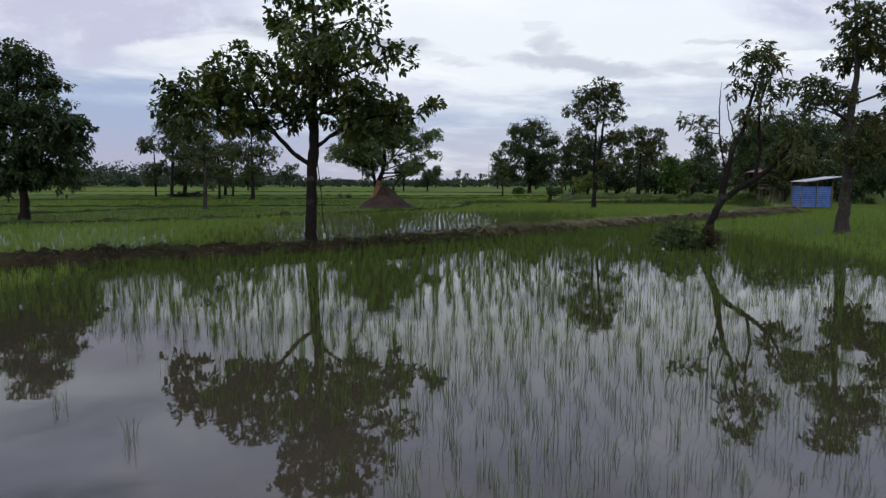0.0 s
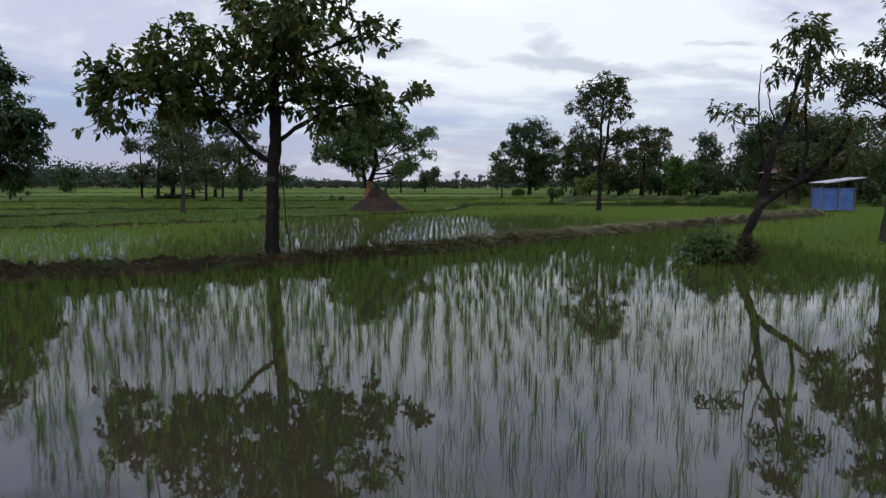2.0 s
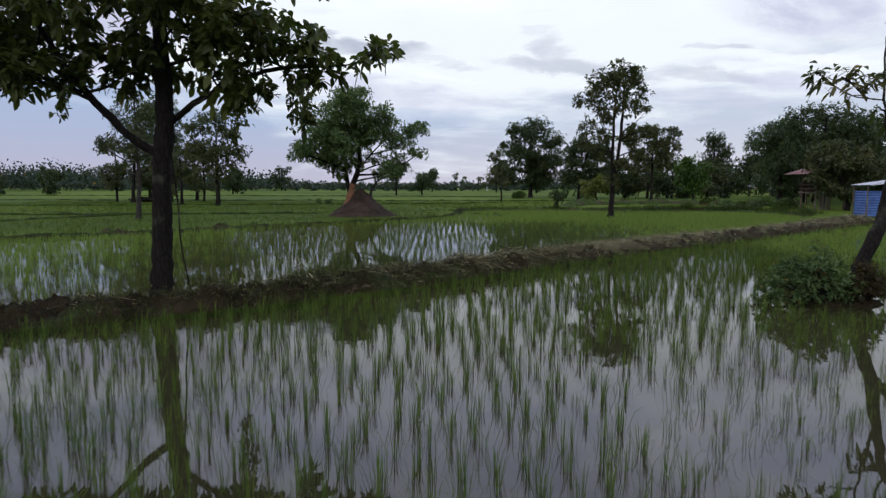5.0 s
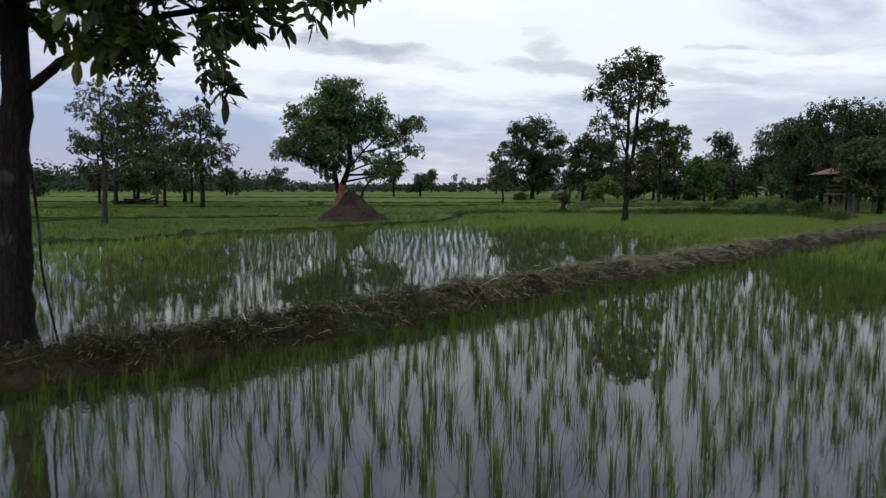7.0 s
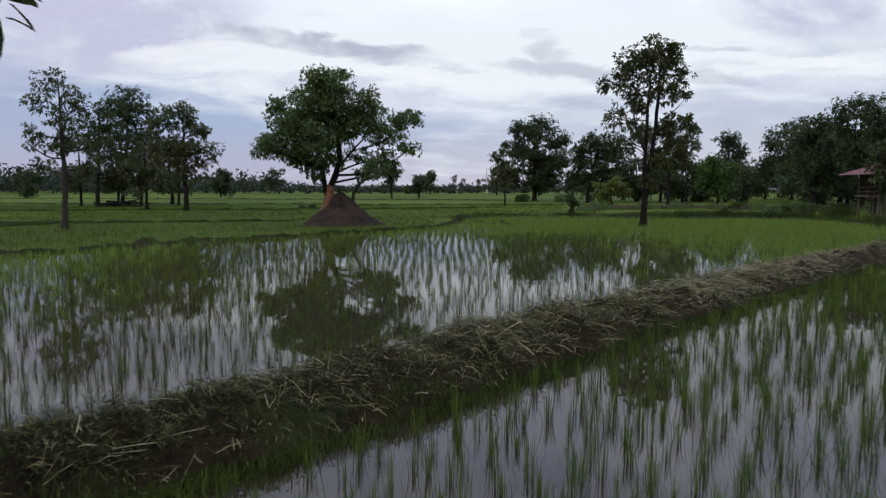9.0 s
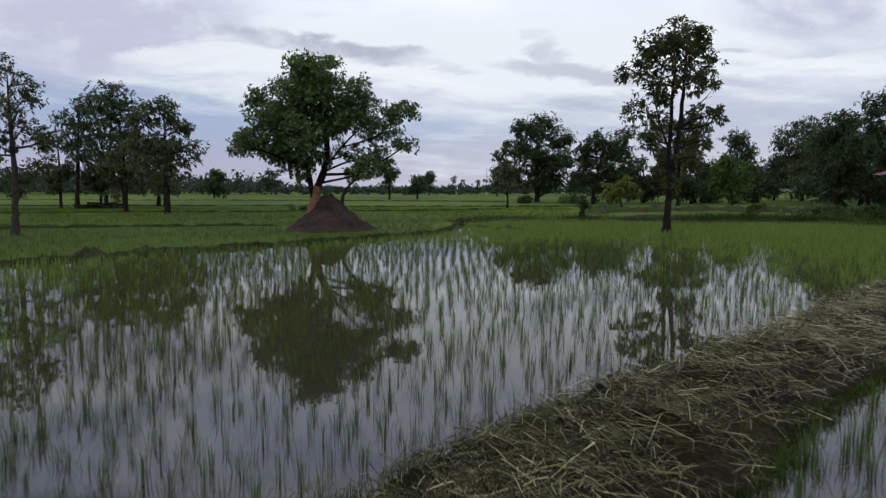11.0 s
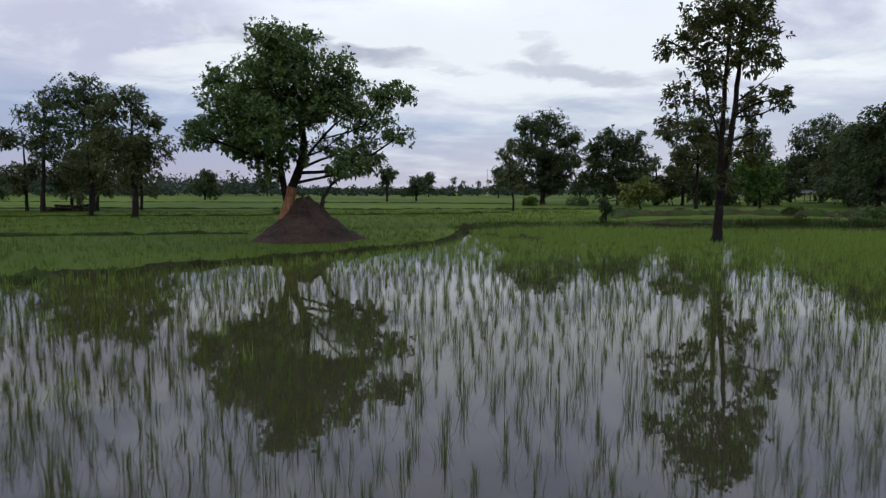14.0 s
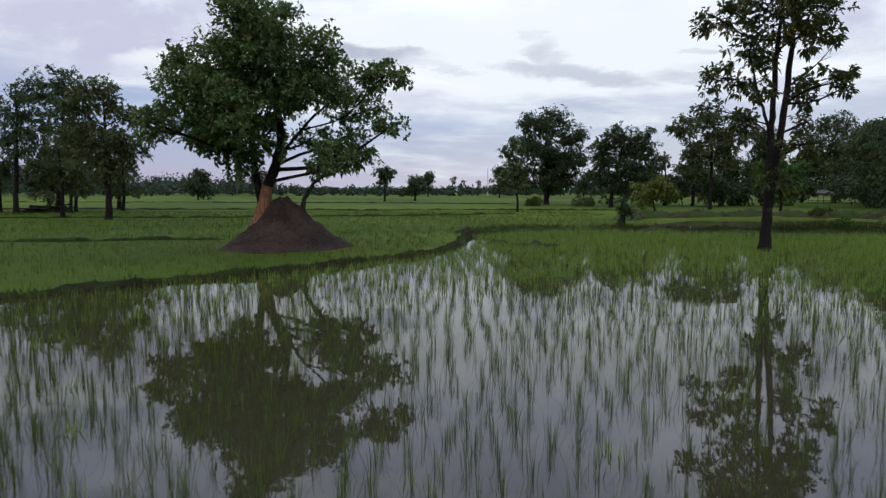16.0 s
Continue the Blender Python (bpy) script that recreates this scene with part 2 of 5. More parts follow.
LEAF_DULL = leaf_material("dull_brownish_leaf", (0.026, 0.036, 0.015), (0.065, 0.078, 0.030), (0.095, 0.086, 0.036))
LEAF_BRIGHT = leaf_material("bright_young_leaf", (0.030, 0.066, 0.012), (0.062, 0.118, 0.022), (0.075, 0.130, 0.026))
LEAF_YELLOW = leaf_material("yellow_green_leaf", (0.05, 0.07, 0.012), (0.11, 0.13, 0.024), (0.13, 0.14, 0.03))
LEAF_RED = leaf_material("red_brown_leaf", (0.022, 0.014, 0.012), (0.060, 0.034, 0.028), (0.050, 0.042, 0.018))
RICE = blade_material("rice_blade", (0.040, 0.072, 0.013), (0.110, 0.156, 0.032), 0.4)
# outer rice: sky shine off the water between is put into its green
RICE_SIDE = blade_material("sky_paled_rice_blade", (0.088, 0.152, 0.026), (0.200, 0.280, 0.058), 0.5)
RICE_DULL = blade_material("dull_brownish_rice_blade", (0.038, 0.052, 0.012), (0.104, 0.128, 0.030), 0.35)
RICE_THIN = blade_material("thin_rice_blade", (0.032, 0.054, 0.012), (0.098, 0.138, 0.034), 0.35)
RICE_DENSE = blade_material("dense_rice_blade", (0.026, 0.052, 0.005), (0.060, 0.090, 0.008), 0.3)
GRASS_DARK = blade_material("dark_bund_grass_blade", (0.020, 0.036, 0.009), (0.055, 0.075, 0.020))
GRASS = blade_material("bank_grass_blade", (0.018, 0.036, 0.008), (0.058, 0.088, 0.020))
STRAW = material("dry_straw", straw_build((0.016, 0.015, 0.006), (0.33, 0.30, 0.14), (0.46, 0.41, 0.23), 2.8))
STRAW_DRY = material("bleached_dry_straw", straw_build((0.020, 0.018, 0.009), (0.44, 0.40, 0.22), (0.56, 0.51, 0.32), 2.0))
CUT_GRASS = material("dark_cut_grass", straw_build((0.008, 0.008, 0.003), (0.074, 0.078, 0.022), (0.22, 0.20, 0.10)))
WATER_NEAR = material("grey_paddy_water", water_build((0.023, 0.022, 0.010), (0.028, 0.026, 0.012), (0.038, 0.032, 0.020)))
WATER_FAR = material("brown_paddy_water", water_build((0.028, 0.028, 0.012), (0.036, 0.033, 0.018), None))
FIELD = material("green_field", field_build)
DIKE_SOIL = soil_material("dark_wet_soil", (0.010, 0.007, 0.004), (0.036, 0.026, 0.013), 0.3, (0.028, 0.040, 0.012))
BUND_SOIL = soil_material("grassy_bund_soil", (0.012, 0.011, 0.005), (0.028, 0.028, 0.011), 0.6, (0.020, 0.032, 0.007))
FIELD_BUND = soil_material("green_bund_soil", (0.014, 0.018, 0.007), (0.026, 0.034, 0.011), 0.7, (0.022, 0.042, 0.008))
HEAP_SOIL = soil_material("grey_dug_soil", (0.018, 0.014, 0.008), (0.058, 0.047, 0.028), 0.7, (0.032, 0.052, 0.012))
MOUND_SOIL = soil_material("red_brown_termite_soil", (0.024, 0.017, 0.013), (0.070, 0.049, 0.038))
BLUE_SHEET = material("blue_painted_sheet", sheet_build((0.035, 0.075, 0.21), (0.06, 0.125, 0.31)))
ROOF_SHEET = material("pale_roof_sheet", sheet_build((0.25, 0.25, 0.27), (0.45, 0.45, 0.47)))
GREY_SHEET = material("weathered_grey_sheet", sheet_build((0.07, 0.07, 0.07), (0.15, 0.15, 0.15)))
RED_SHEET = material("faded_red_roof_sheet", sheet_build((0.07, 0.018, 0.015), (0.15, 0.036, 0.030)))
WOOD = bark_material("weathered_plank", (0.05, 0.038, 0.028), (0.24, 0.19, 0.14), 14.0)
PLANK_PALE = bark_material("pale_weathered_plank", (0.11, 0.09, 0.065), (0.26, 0.22, 0.17), 14.0)
POST_PALE = material("pale_post", sheet_build((0.35, 0.34, 0.32), (0.55, 0.54, 0.52), 0.8))


# ---- mesh helpers ----
def mesh_np(name, verts, tris, mat, smooth=False):
    verts = np.asarray(verts, np.float32).reshape(-1, 3)
    tris = np.asarray(tris, np.int32).reshape(-1, 3)
    me = bpy.data.meshes.new(name)
    me.vertices.add(len(verts))
    me.vertices.foreach_set("co", verts.ravel())
    me.loops.add(tris.size)
    me.loops.foreach_set("vertex_index", tris.ravel())
    me.polygons.add(len(tris))
    me.polygons.foreach_set("loop_start", np.arange(0, tris.size, 3, dtype=np.int32))
    me.polygons.foreach_set("loop_total", np.full(len(tris), 3, np.int32))
    me.polygons.foreach_set("use_smooth", np.full(len(tris), smooth))
    me.update(calc_edges=True)
    me.validate()
    if mat:
        me.materials.append(mat)
    return me


def child(name, me, parent, label=""):
    ob = new(name, me)
    ob.parent = parent
    return tagged(ob, label)


def part(name, bm, mat, parent, label=""):
    me = bpy.data.meshes.new(name)
    bm.to_mesh(me)
    bm.free()
    me.materials.append(mat)
    return child(name, me, parent, label)


def merge(pieces):
    vs, ts, n = [], [], 0
    for v, t in pieces:
        v = np.asarray(v).reshape(-1, 3)
        vs.append(v)
        ts.append(np.asarray(t, int).reshape(-1, 3) + n)
        n += len(v)
    return np.concatenate(vs), np.concatenate(ts)


def unit(a):
    return a / np.maximum(np.linalg.norm(a, axis=-1, keepdims=True), 1e-9)


def tube(points, radii, sides=8, rough=0.0, rng=None):
    """A tapered tube along points, closed at its tip."""
    p = np.asarray(points, float)
    r = np.asarray(radii, float)
    ahead = unit(np.gradient(p, axis=0))
    ref = np.array([1.0, 0.13, 0.05])
    a = unit(np.cross(ahead, ref))
    b = np.cross(ahead, a)
    ang = np.linspace(0, 2 * np.pi, sides, endpoint=False)
    rr = r[:, None] * np.ones(sides)
    if rough and rng is not None:
        rr = rr * (1 + rough * rng.normal(size=rr.shape))
    v = p[:, None] + rr[..., None] * (np.cos(ang)[None, :, None] * a[:, None] + np.sin(ang)[None, :, None] * b[:, None])
    v = v.reshape(-1, 3)
    t = []
    for i in range(len(p) - 1):
        for j in range(sides):
            k = (j + 1) % sides
            q = (i * sides + j, i * sides + k, (i + 1) * sides + k, (i + 1) * sides + j)
            t += [(q[0], q[1], q[2]), (q[0], q[2], q[3])]
    tip = len(v)
    v = np.vstack([v, p[-1] + ahead[-1] * r[-1]])
    t += [((len(p) - 1) * sides + j, (len(p) - 1) * sides + (j + 1) % sides, tip) for j in range(sides)]
    return v, np.array(t)


def smooth_line(points, n):
    """n points of a smooth curve through the given ones (Catmull-Rom)."""
    p = np.asarray(points, float)
    q = np.vstack([2 * p[0] - p[1], p, 2 * p[-1] - p[-2]])
    out = []
    for s in np.linspace(0, len(p) - 1 - 1e-6, n):
        i, u = int(s), s - int(s)
        a, b, c, d = q[i:i + 4]
        out.append(0.5 * (2 * b + (c - a) * u + (2 * a - 5 * b + 4 * c - d) * u**2 + (3 * b - a - 3 * c + d) * u**3))
    return np.array(out)


def leaf_mesh(p, d, length, width, rng, droop=0.25):
    """Leaves of two bent halves at points p along directions d."""
    n = len(p)
    length, width = length[:, None], width[:, None]
    side = unit(np.cross(d, np.array([0, 0, 1.0]) + rng.normal(0, 0.5, (n, 3))))
    nor = np.cross(side, d)
    down = np.array([0, 0, -1.0])
    mid = p + d * length * 0.5 + down * droop * length * 0.12 - nor * width * 0.12
    left = p + d * length * 0.55 + side * width * 0.5 + nor * width * 0.1
    right = p + d * length * 0.55 - side * width * 0.5 + nor * width * 0.1
    tip = p + d * length + down * droop * length * 0.55
    v = np.stack([p, left, mid, right, tip], 1).reshape(-1, 3)
    k = np.arange(n)[:, None] * 5
    t = np.concatenate([k + [0, 2, 1], k + [0, 3, 2], k + [1, 2, 4], k + [2, 3, 4]], 1).reshape(-1, 3)
    return v, t


def oval_leaf_mesh(p, d, length, width, rng, droop=0.25):
    """Oval leaves with a pointed tip, folded along the midrib and bent downwards."""
    n = len(p)
    length, width = length[:, None], width[:, None]
    side = unit(np.cross(d, np.array([0, 0, 1.0]) + rng.normal(0, 0.5, (n, 3))))
    nor = np.cross(side, d)
    down = np.array([0, 0, -1.0])
    rows = []
    for s, w in ((0.0, 0.04), (0.28, 0.36), (0.58, 0.5), (0.84, 0.32)):
        mid = p + d * length * s + down * droop * length * 0.55 * s * s
        rows += [mid + side * width * w + nor * width * 0.16 * w, mid - nor * width * 0.05, mid - side * width * w + nor * width * 0.16 * w]
    rows.append(p + d * length + down * droop * length * 0.55)
    v = np.stack(rows, 1).reshape(-1, 3)
    k = np.arange(n)[:, None] * 13
    t = []
    for q in (0, 3, 6):
        t += [k + [q, q + 1, q + 4], k + [q, q + 4, q + 3], k + [q + 1, q + 2, q + 5], k + [q + 1, q + 5, q + 4]]
    t += [k + [9, 10, 12], k + [10, 11, 12]]
    return v, np.concatenate(t, 1).reshape(-1, 3)


def plain_leaf_mesh(p, d, length, width, rng, droop=0.25):
    """Small leaves folded across the middle, for crowns far off."""
    n = len(p)
    length, width = length[:, None], width[:, None]
    side = unit(np.cross(d, np.array([0, 0, 1.0]) + rng.normal(0, 0.5, (n, 3))))
    mid = p + d * length * 0.5
    tip = p + d * length - np.array([0, 0, 0.5]) * droop * length
    v = np.stack([p, mid + side * width * 0.5, tip, mid - side * width * 0.5], 1).reshape(-1, 3)
    k = np.arange(n)[:, None] * 4
    return v, np.concatenate([k + [0, 1, 3], k + [1, 2, 3]], 1).reshape(-1, 3)


def rosettes(centres, out, per, size, aspect, rng, droop, oval=False):
    """Leaves fanned round twig ends."""
    p = np.repeat(centres, per, 0)
    o = np.repeat(out, per, 0)
    d = unit(o * 0.55 + rng.normal(0, 0.62, p.shape) + np.array([0, 0, -0.22 * droop]))
    length = size * rng.uniform(0.6, 1.2, len(p))
    make = {True: oval_leaf_mesh, False: leaf_mesh, None: plain_leaf_mesh}[oval]
    return make(p + rng.normal(0, size * 0.22, p.shape), d, length, length * aspect, rng, droop)


def tree(name, label, base, trunk, lobes, leaf=0.28, aspect=0.5, mat=LEAF_DEEP, bark=BARK_DARK, lai=3.0, per=7, seed=1,
         droop=0.6, sides=9, category="tree", limb_size=1.0, flare=1.5, stems=(), lower=None, oval=False, spread=0.22):
    """A tree: tapered trunk and stems, a limb to each lobe of the crown with its twigs, and the leaves of that lobe."""
    rng = np.random.default_rng(seed)
    root = tagged(new(name), label, category, kind="thing")
    root.location = base
    lines = []
    for k, way in enumerate((trunk, *stems)):
        line = smooth_line(np.asarray(way, float), max(14, 5 * len(way)))
        line[1:-1, :2] += rng.normal(0, 0.012, (len(line) - 2, 2))
        rad = line[:, 3].copy()
        if flare and k == 0:
            rad *= 1 + (flare - 1) * np.exp(-np.maximum(line[:, 2] - line[0, 2], 0) / 0.22)
        v, t = tube(line[:, :3], rad, sides + 3, 0.075, rng)
        if lower and k == 0:
            cut = int(np.argmin(np.abs(line[:, 2] - lower[0])))
            v, t = tube(line[: cut + 1, :3], rad[: cut + 1] * 1.03, sides + 3, 0.05, rng)
            child("bare_trunk", mesh_np("bare_trunk", v, t, lower[1], True), root, lower[2])
            v, t = tube(line[cut:, :3], rad[cut:], sides + 3, 0.05, rng)
        child("trunk" if k == 0 else "stem", mesh_np("trunk", v, t, bark, True), root)
        lines.append(line)
    line = np.concatenate(lines)
    height = line[:, 2].max()
    for lx, ly, lz, lr, *start in lobes:
        c = np.array([lx, ly, lz])
        flat = np.linalg.norm(c[:2] - line[:, :2], axis=1)
        want = np.abs(line[:, 2] - (lz - 0.28 * flat - 0.1)) + 0.3 * flat
        want[line[:, 2] < min(0.3 * height, lz * 0.75)] += 9
        i = int(np.argmin(want))
        a = np.array(start) if start else line[i, :3]
        span = np.linalg.norm(c - a)
        mid = (a + c) / 2 + np.array([0, 0, -0.05 * span]) + rng.normal(0, 0.09 * span, 3)
        limb = smooth_line([a, mid, c, c + unit(c - a) * lr * 0.5], 9)
        r0 = 0.012 if start else min(line[i, 3] * 0.6, (0.016 + 0.02 * lr) * limb_size + 0.010 * span * limb_size)
        pieces = [tube(limb, np.linspace(r0, 0.008 + 0.004 * lr, 9), 6, 0.06, rng)]
        n_leaf = lai * np.pi * lr**2 / ((0.42 if oval else 0.3) * leaf * leaf * aspect)
        n_ros = max(4, int(n_leaf / per))
        # twig ends gather in a few sprays, with gaps between
        spray = c + unit(rng.normal(size=(9 + int(8 * lr), 3))) * lr * rng.uniform(0.35, 1.0, (9 + int(8 * lr), 1)) * np.array([1, 1, 0.85])
        pick = spray[rng.integers(0, len(spray), n_ros)]
        cen = pick + rng.normal(0, spread * lr, (n_ros, 3)) * np.array([1, 1, 0.55])
        for k in range(min(n_ros, 4 + int(6 * lr))):
            s = limb[rng.integers(3, 9)]
            e = cen[k]
            m = (s + e) / 2 + rng.normal(0, 0.08, 3) * lr
            pieces.append(tube(smooth_line([s, m, e], 4), np.linspace(0.012 + 0.005 * lr, 0.004, 4), 4))
        lv, lt = merge(pieces)
        limb_ob = child("limb", mesh_np("limb", lv, lt, bark, True), root)
        fv, ft = rosettes(cen, unit(cen - c + np.array([0, 0, 0.15])), per, leaf, aspect, rng, droop, oval)
        child("foliage", mesh_np("foliage", fv, ft, mat), limb_ob)
    return root


def dist_line(x, y, line):
    """Distance from points to a polyline and the share of its length at the nearest place."""
    best = np.full(np.shape(x), 1e9)
    side = np.zeros(np.shape(x))
    for (ax, ay), (bx, by) in zip(line[:-1], line[1:]):
        ux, uy = bx - ax, by - ay
        q = np.clip(((x - ax) * ux + (y - ay) * uy) / (ux * ux + uy * uy), 0, 1)
        ex, ey = x - ax - q * ux, y - ay - q * uy
        d = np.hypot(ex, ey)
        side = np.where(d < best, np.sign(ux * (y - ay) - uy * (x - ax)), side)
        best = np.minimum(best, d)
    return best, side


def inside(x, y, poly):
    hit = np.zeros(np.shape(x), bool)
    for (ax, ay), (bx, by) in zip(poly, poly[1:] + poly[:1]):
        cut = (ay > y) != (by > y)
        hit ^= cut & (x < (bx - ax) * (y - ay) / ((by - ay) if by != ay else 1e-9) + ax)
    return hit


def waves(x, y, seed, scale):
    """Cheap smooth unevenness about zero."""
    r = np.random.default_rng(seed)
    z = 0.0
    for k in range(6):
        a, f, ph = r.uniform(0, 6.3), (0.6 + 0.55 * k) / scale, r.uniform(0, 6.3)
        z = z + np.sin((x * np.cos(a) + y * np.sin(a)) * f * 2 * np.pi + ph) / (1 + 0.6 * k)
    return z / 2.2


# ---- plan ----
DIKE = [(-60.0, -13.0), (-30.0, 3.2), (-16.05, 10.99), (-10.22, 14.32), (-7.34, 15.77), (-4.34, 17.36), (-2.57, 18.38), (-1.51, 19.16), (-0.53, 20.04), (0.72, 21.24), (2.88, 23.34), (6.2, 26.22), (10.14, 29.69), (17.1, 35.31), (21.5, 39.0), (24.0, 41.3)]
BUND = [(-60.0, 9.0), (-30.0, 23.6), (-20.5, 28.3), (-16.6, 30.2), (-12.0, 33.2), (-9.3, 36.0), (-7.2, 38.2), (-5.0, 40.3), (-2.9, 42.0), (-1.1, 44.0), (0.6, 46.2), (1.6, 49.5), (1.9, 53.0)]
BANK = [(1.9, 54.2), (4.0, 56.6), (7.8, 57.8), (10.5, 57.2), (13.0, 55.6), (17.0, 55.2), (21.0, 55.2), (25.0, 51.5), (24.5, 46.5)]
NEAR_PADDY = DIKE + [(29.0, 41.0), (40.0, 42.0), (44.0, -60.0), (-60.0, -60.0)]
FAR_PADDY = DIKE + BANK[::-1] + BUND[::-1]
POND = [(10.8, 58.4), (13.5, 56.2), (25.5, 56.0), (30.0, 62.0), (27.0, 68.6), (19.0, 69.2), (14.5, 64.5)]


# ---- ground and water ----
def build_ground():
    def lines(lo, hi, step, far, grow):
        mid = np.arange(lo, hi + 0.01, step)
        out, s = [], step
        while not out or abs(out[-1]) < far:
            s *= grow
            out.append((out[-1] if out else 0) + s)
        out = np.array(out)
        return np.concatenate([(lo - out)[::-1], mid, hi + out])
    xs, ys = lines(-45, 48, 0.8, 2600, 1.22), lines(-14, 100, 0.8, 2600, 1.22)
    x, y = np.meshgrid(xs, ys)
    z = 0.05 + 0.035 * waves(x, y, 3, 9.0) + 0.02 * waves(x, y, 4, 2.3)
    yard = np.exp(-(((x - 31) / 9) ** 2 + ((y - 49) / 9) ** 2) ** 2)
    z += 0.2 * yard
    wet = inside(x, y, NEAR_PADDY) | inside(x, y, FAR_PADDY) | inside(x, y, POND)
    z = np.where(wet, -0.2, z)
    rise = np.exp(-((y - 70.5 - 0.05 * (x - 20)) / 1.3) ** 2) * ((x > 12) & (x < 34))
    z += 0.35 * rise * (0.7 + 0.4 * waves(x, y, 8, 4.0))
    nx, ny = len(xs), len(ys)
    i = (np.arange(ny - 1)[:, None] * nx + np.arange(nx - 1)[None]).ravel()
    t = np.concatenate([np.stack([i, i + 1, i + nx + 1], 1), np.stack([i, i + nx + 1, i + nx], 1)])
    ob = new("ground", mesh_np("ground", np.stack([x, y, z], -1).reshape(-1, 3), t, FIELD, True))
    tagged(ob, "flat green rice fields reaching to the horizon", "ground", kind="structure")


build_ground()
def water_sheet(label, outline, mat):
    bm = bmesh.new()
    face = bm.faces.new([bm.verts.new((px, py, 0.0)) for px, py in outline])
    if face.normal.z < 0:
        face.normal_flip()
    bmesh.ops.triangulate(bm, faces=[face])
    me = bpy.data.meshes.new("water")
    bm.to_mesh(me)
    bm.free()
    me.materials.append(mat)
    tagged(new("water", me), label, "water", kind="structure")


water_sheet("still grey paddy water mirroring the evening sky", NEAR_PADDY, WATER_NEAR)
water_sheet("still brownish paddy water between dike and bund", FAR_PADDY, WATER_FAR)
water_sheet("dark still water of a small pond", [(10.0, 57.6), (13.0, 55.8), (32.0, 55.6), (32.0, 70.0), (12.0, 70.0)], WATER_FAR)


def bank(name, label, line, width, height, mat, seed, step=0.12, across=18, lumps=0.25, kind="structure", category="earth bank", rough=0.03):
    """An earth bank with an uneven back, heaped along a line."""
    pts = np.asarray(line, float)
    length = np.sum(np.linalg.norm(np.diff(pts, axis=0), axis=1))
    c = smooth_line(pts, int(length / step))
    ahead = unit(np.gradient(c, axis=0))
    n = np.stack([-ahead[:, 1], ahead[:, 0]], 1)
    s = np.linspace(-1, 1, across)
    half = width / 2 * (1 + 0.14 * waves(c[:, 0], c[:, 1], seed, 3.0) + 0.08 * waves(c[:, 0], c[:, 1], seed + 5, 0.8))
    px = c[:, None, 0] + n[:, None, 0] * half[:, None] * s
    py = c[:, None, 1] + n[:, None, 1] * half[:, None] * s
    prof = np.clip(1 - np.abs(s) ** 2.6, 0, 1)
    z = height * prof[None] * (1 + lumps * waves(px, py, seed + 1, 1.7) + 0.6 * lumps * waves(px, py, seed + 2, 0.45))
    run = np.concatenate([[0], np.cumsum(np.linalg.norm(np.diff(c, axis=0), axis=1))])
    z *= np.clip(np.minimum(run, run[-1] - run) / 1.6, 0, 1)[:, None] ** 0.7
    z += rough * (waves(px, py, seed + 3, 0.2) + 0.6 * waves(px, py, seed + 4, 0.11)) * prof - 0.16 * (np.abs(s) > 0.97)
    m, k = px.shape
    i = (np.arange(m - 1)[:, None] * k + np.arange(k - 1)[None]).ravel()
    t = np.concatenate([np.stack([i, i + k + 1, i + 1], 1), np.stack([i, i + k, i + k + 1], 1)])
    ob = new(name, mesh_np(name, np.stack([px, py, z], -1).reshape(-1, 3), t, mat, True))
    tagged(ob, label, category, kind=kind)
    return px, py, z


dike_grid = bank("dike", "dark earth dike between two flooded paddies, strewn with cut straw", DIKE[1:], 1.7, 0.26, DIKE_SOIL, 21, 0.09, 30, 0.5, rough=0.07)
bund_grid = bank("bund", "low grassy mud bund between rice fields", BUND[1:], 0.56, 0.13, BUND_SOIL, 31, 0.14, 14, 0.45)
bank_grid = bank("pond_bank", "low weedy bank of dug soil beside the pond", BANK, 1.3, 0.15, HEAP_SOIL, 41, 0.14, 14, 0.5)
bank("pond_bank", "bare brown earth bank on the pond's far side", [(12.5, 66.0), (15.0, 69.2), (22.0, 70.4), (30.0, 69.2), (33.0, 65.0)], 1.9, 0.5, HEAP_SOIL, 45, 0.2, 14, 0.4)
FIELD_BUNDS = [[(-70, 40), (-40, 47.5), (-15, 50.2), (-7.4, 51.5)], [(-60, 66), (-30, 70), (-16, 71), (-3, 74), (8, 78)], [(-80, 92), (-22, 90), (-5, 87), (9, 88), (22, 86)],
               [(-90, 132), (-20, 125), (12, 115)], [(-34, 27), (-24, 40), (-20, 52)]]
for k, line in enumerate(FIELD_BUNDS):
    bank("bund", "low grassy bund across the far green field", line, 0.55, 0.16, FIELD_BUND, 51 + 7 * k, 0.5, 8, 0.5)


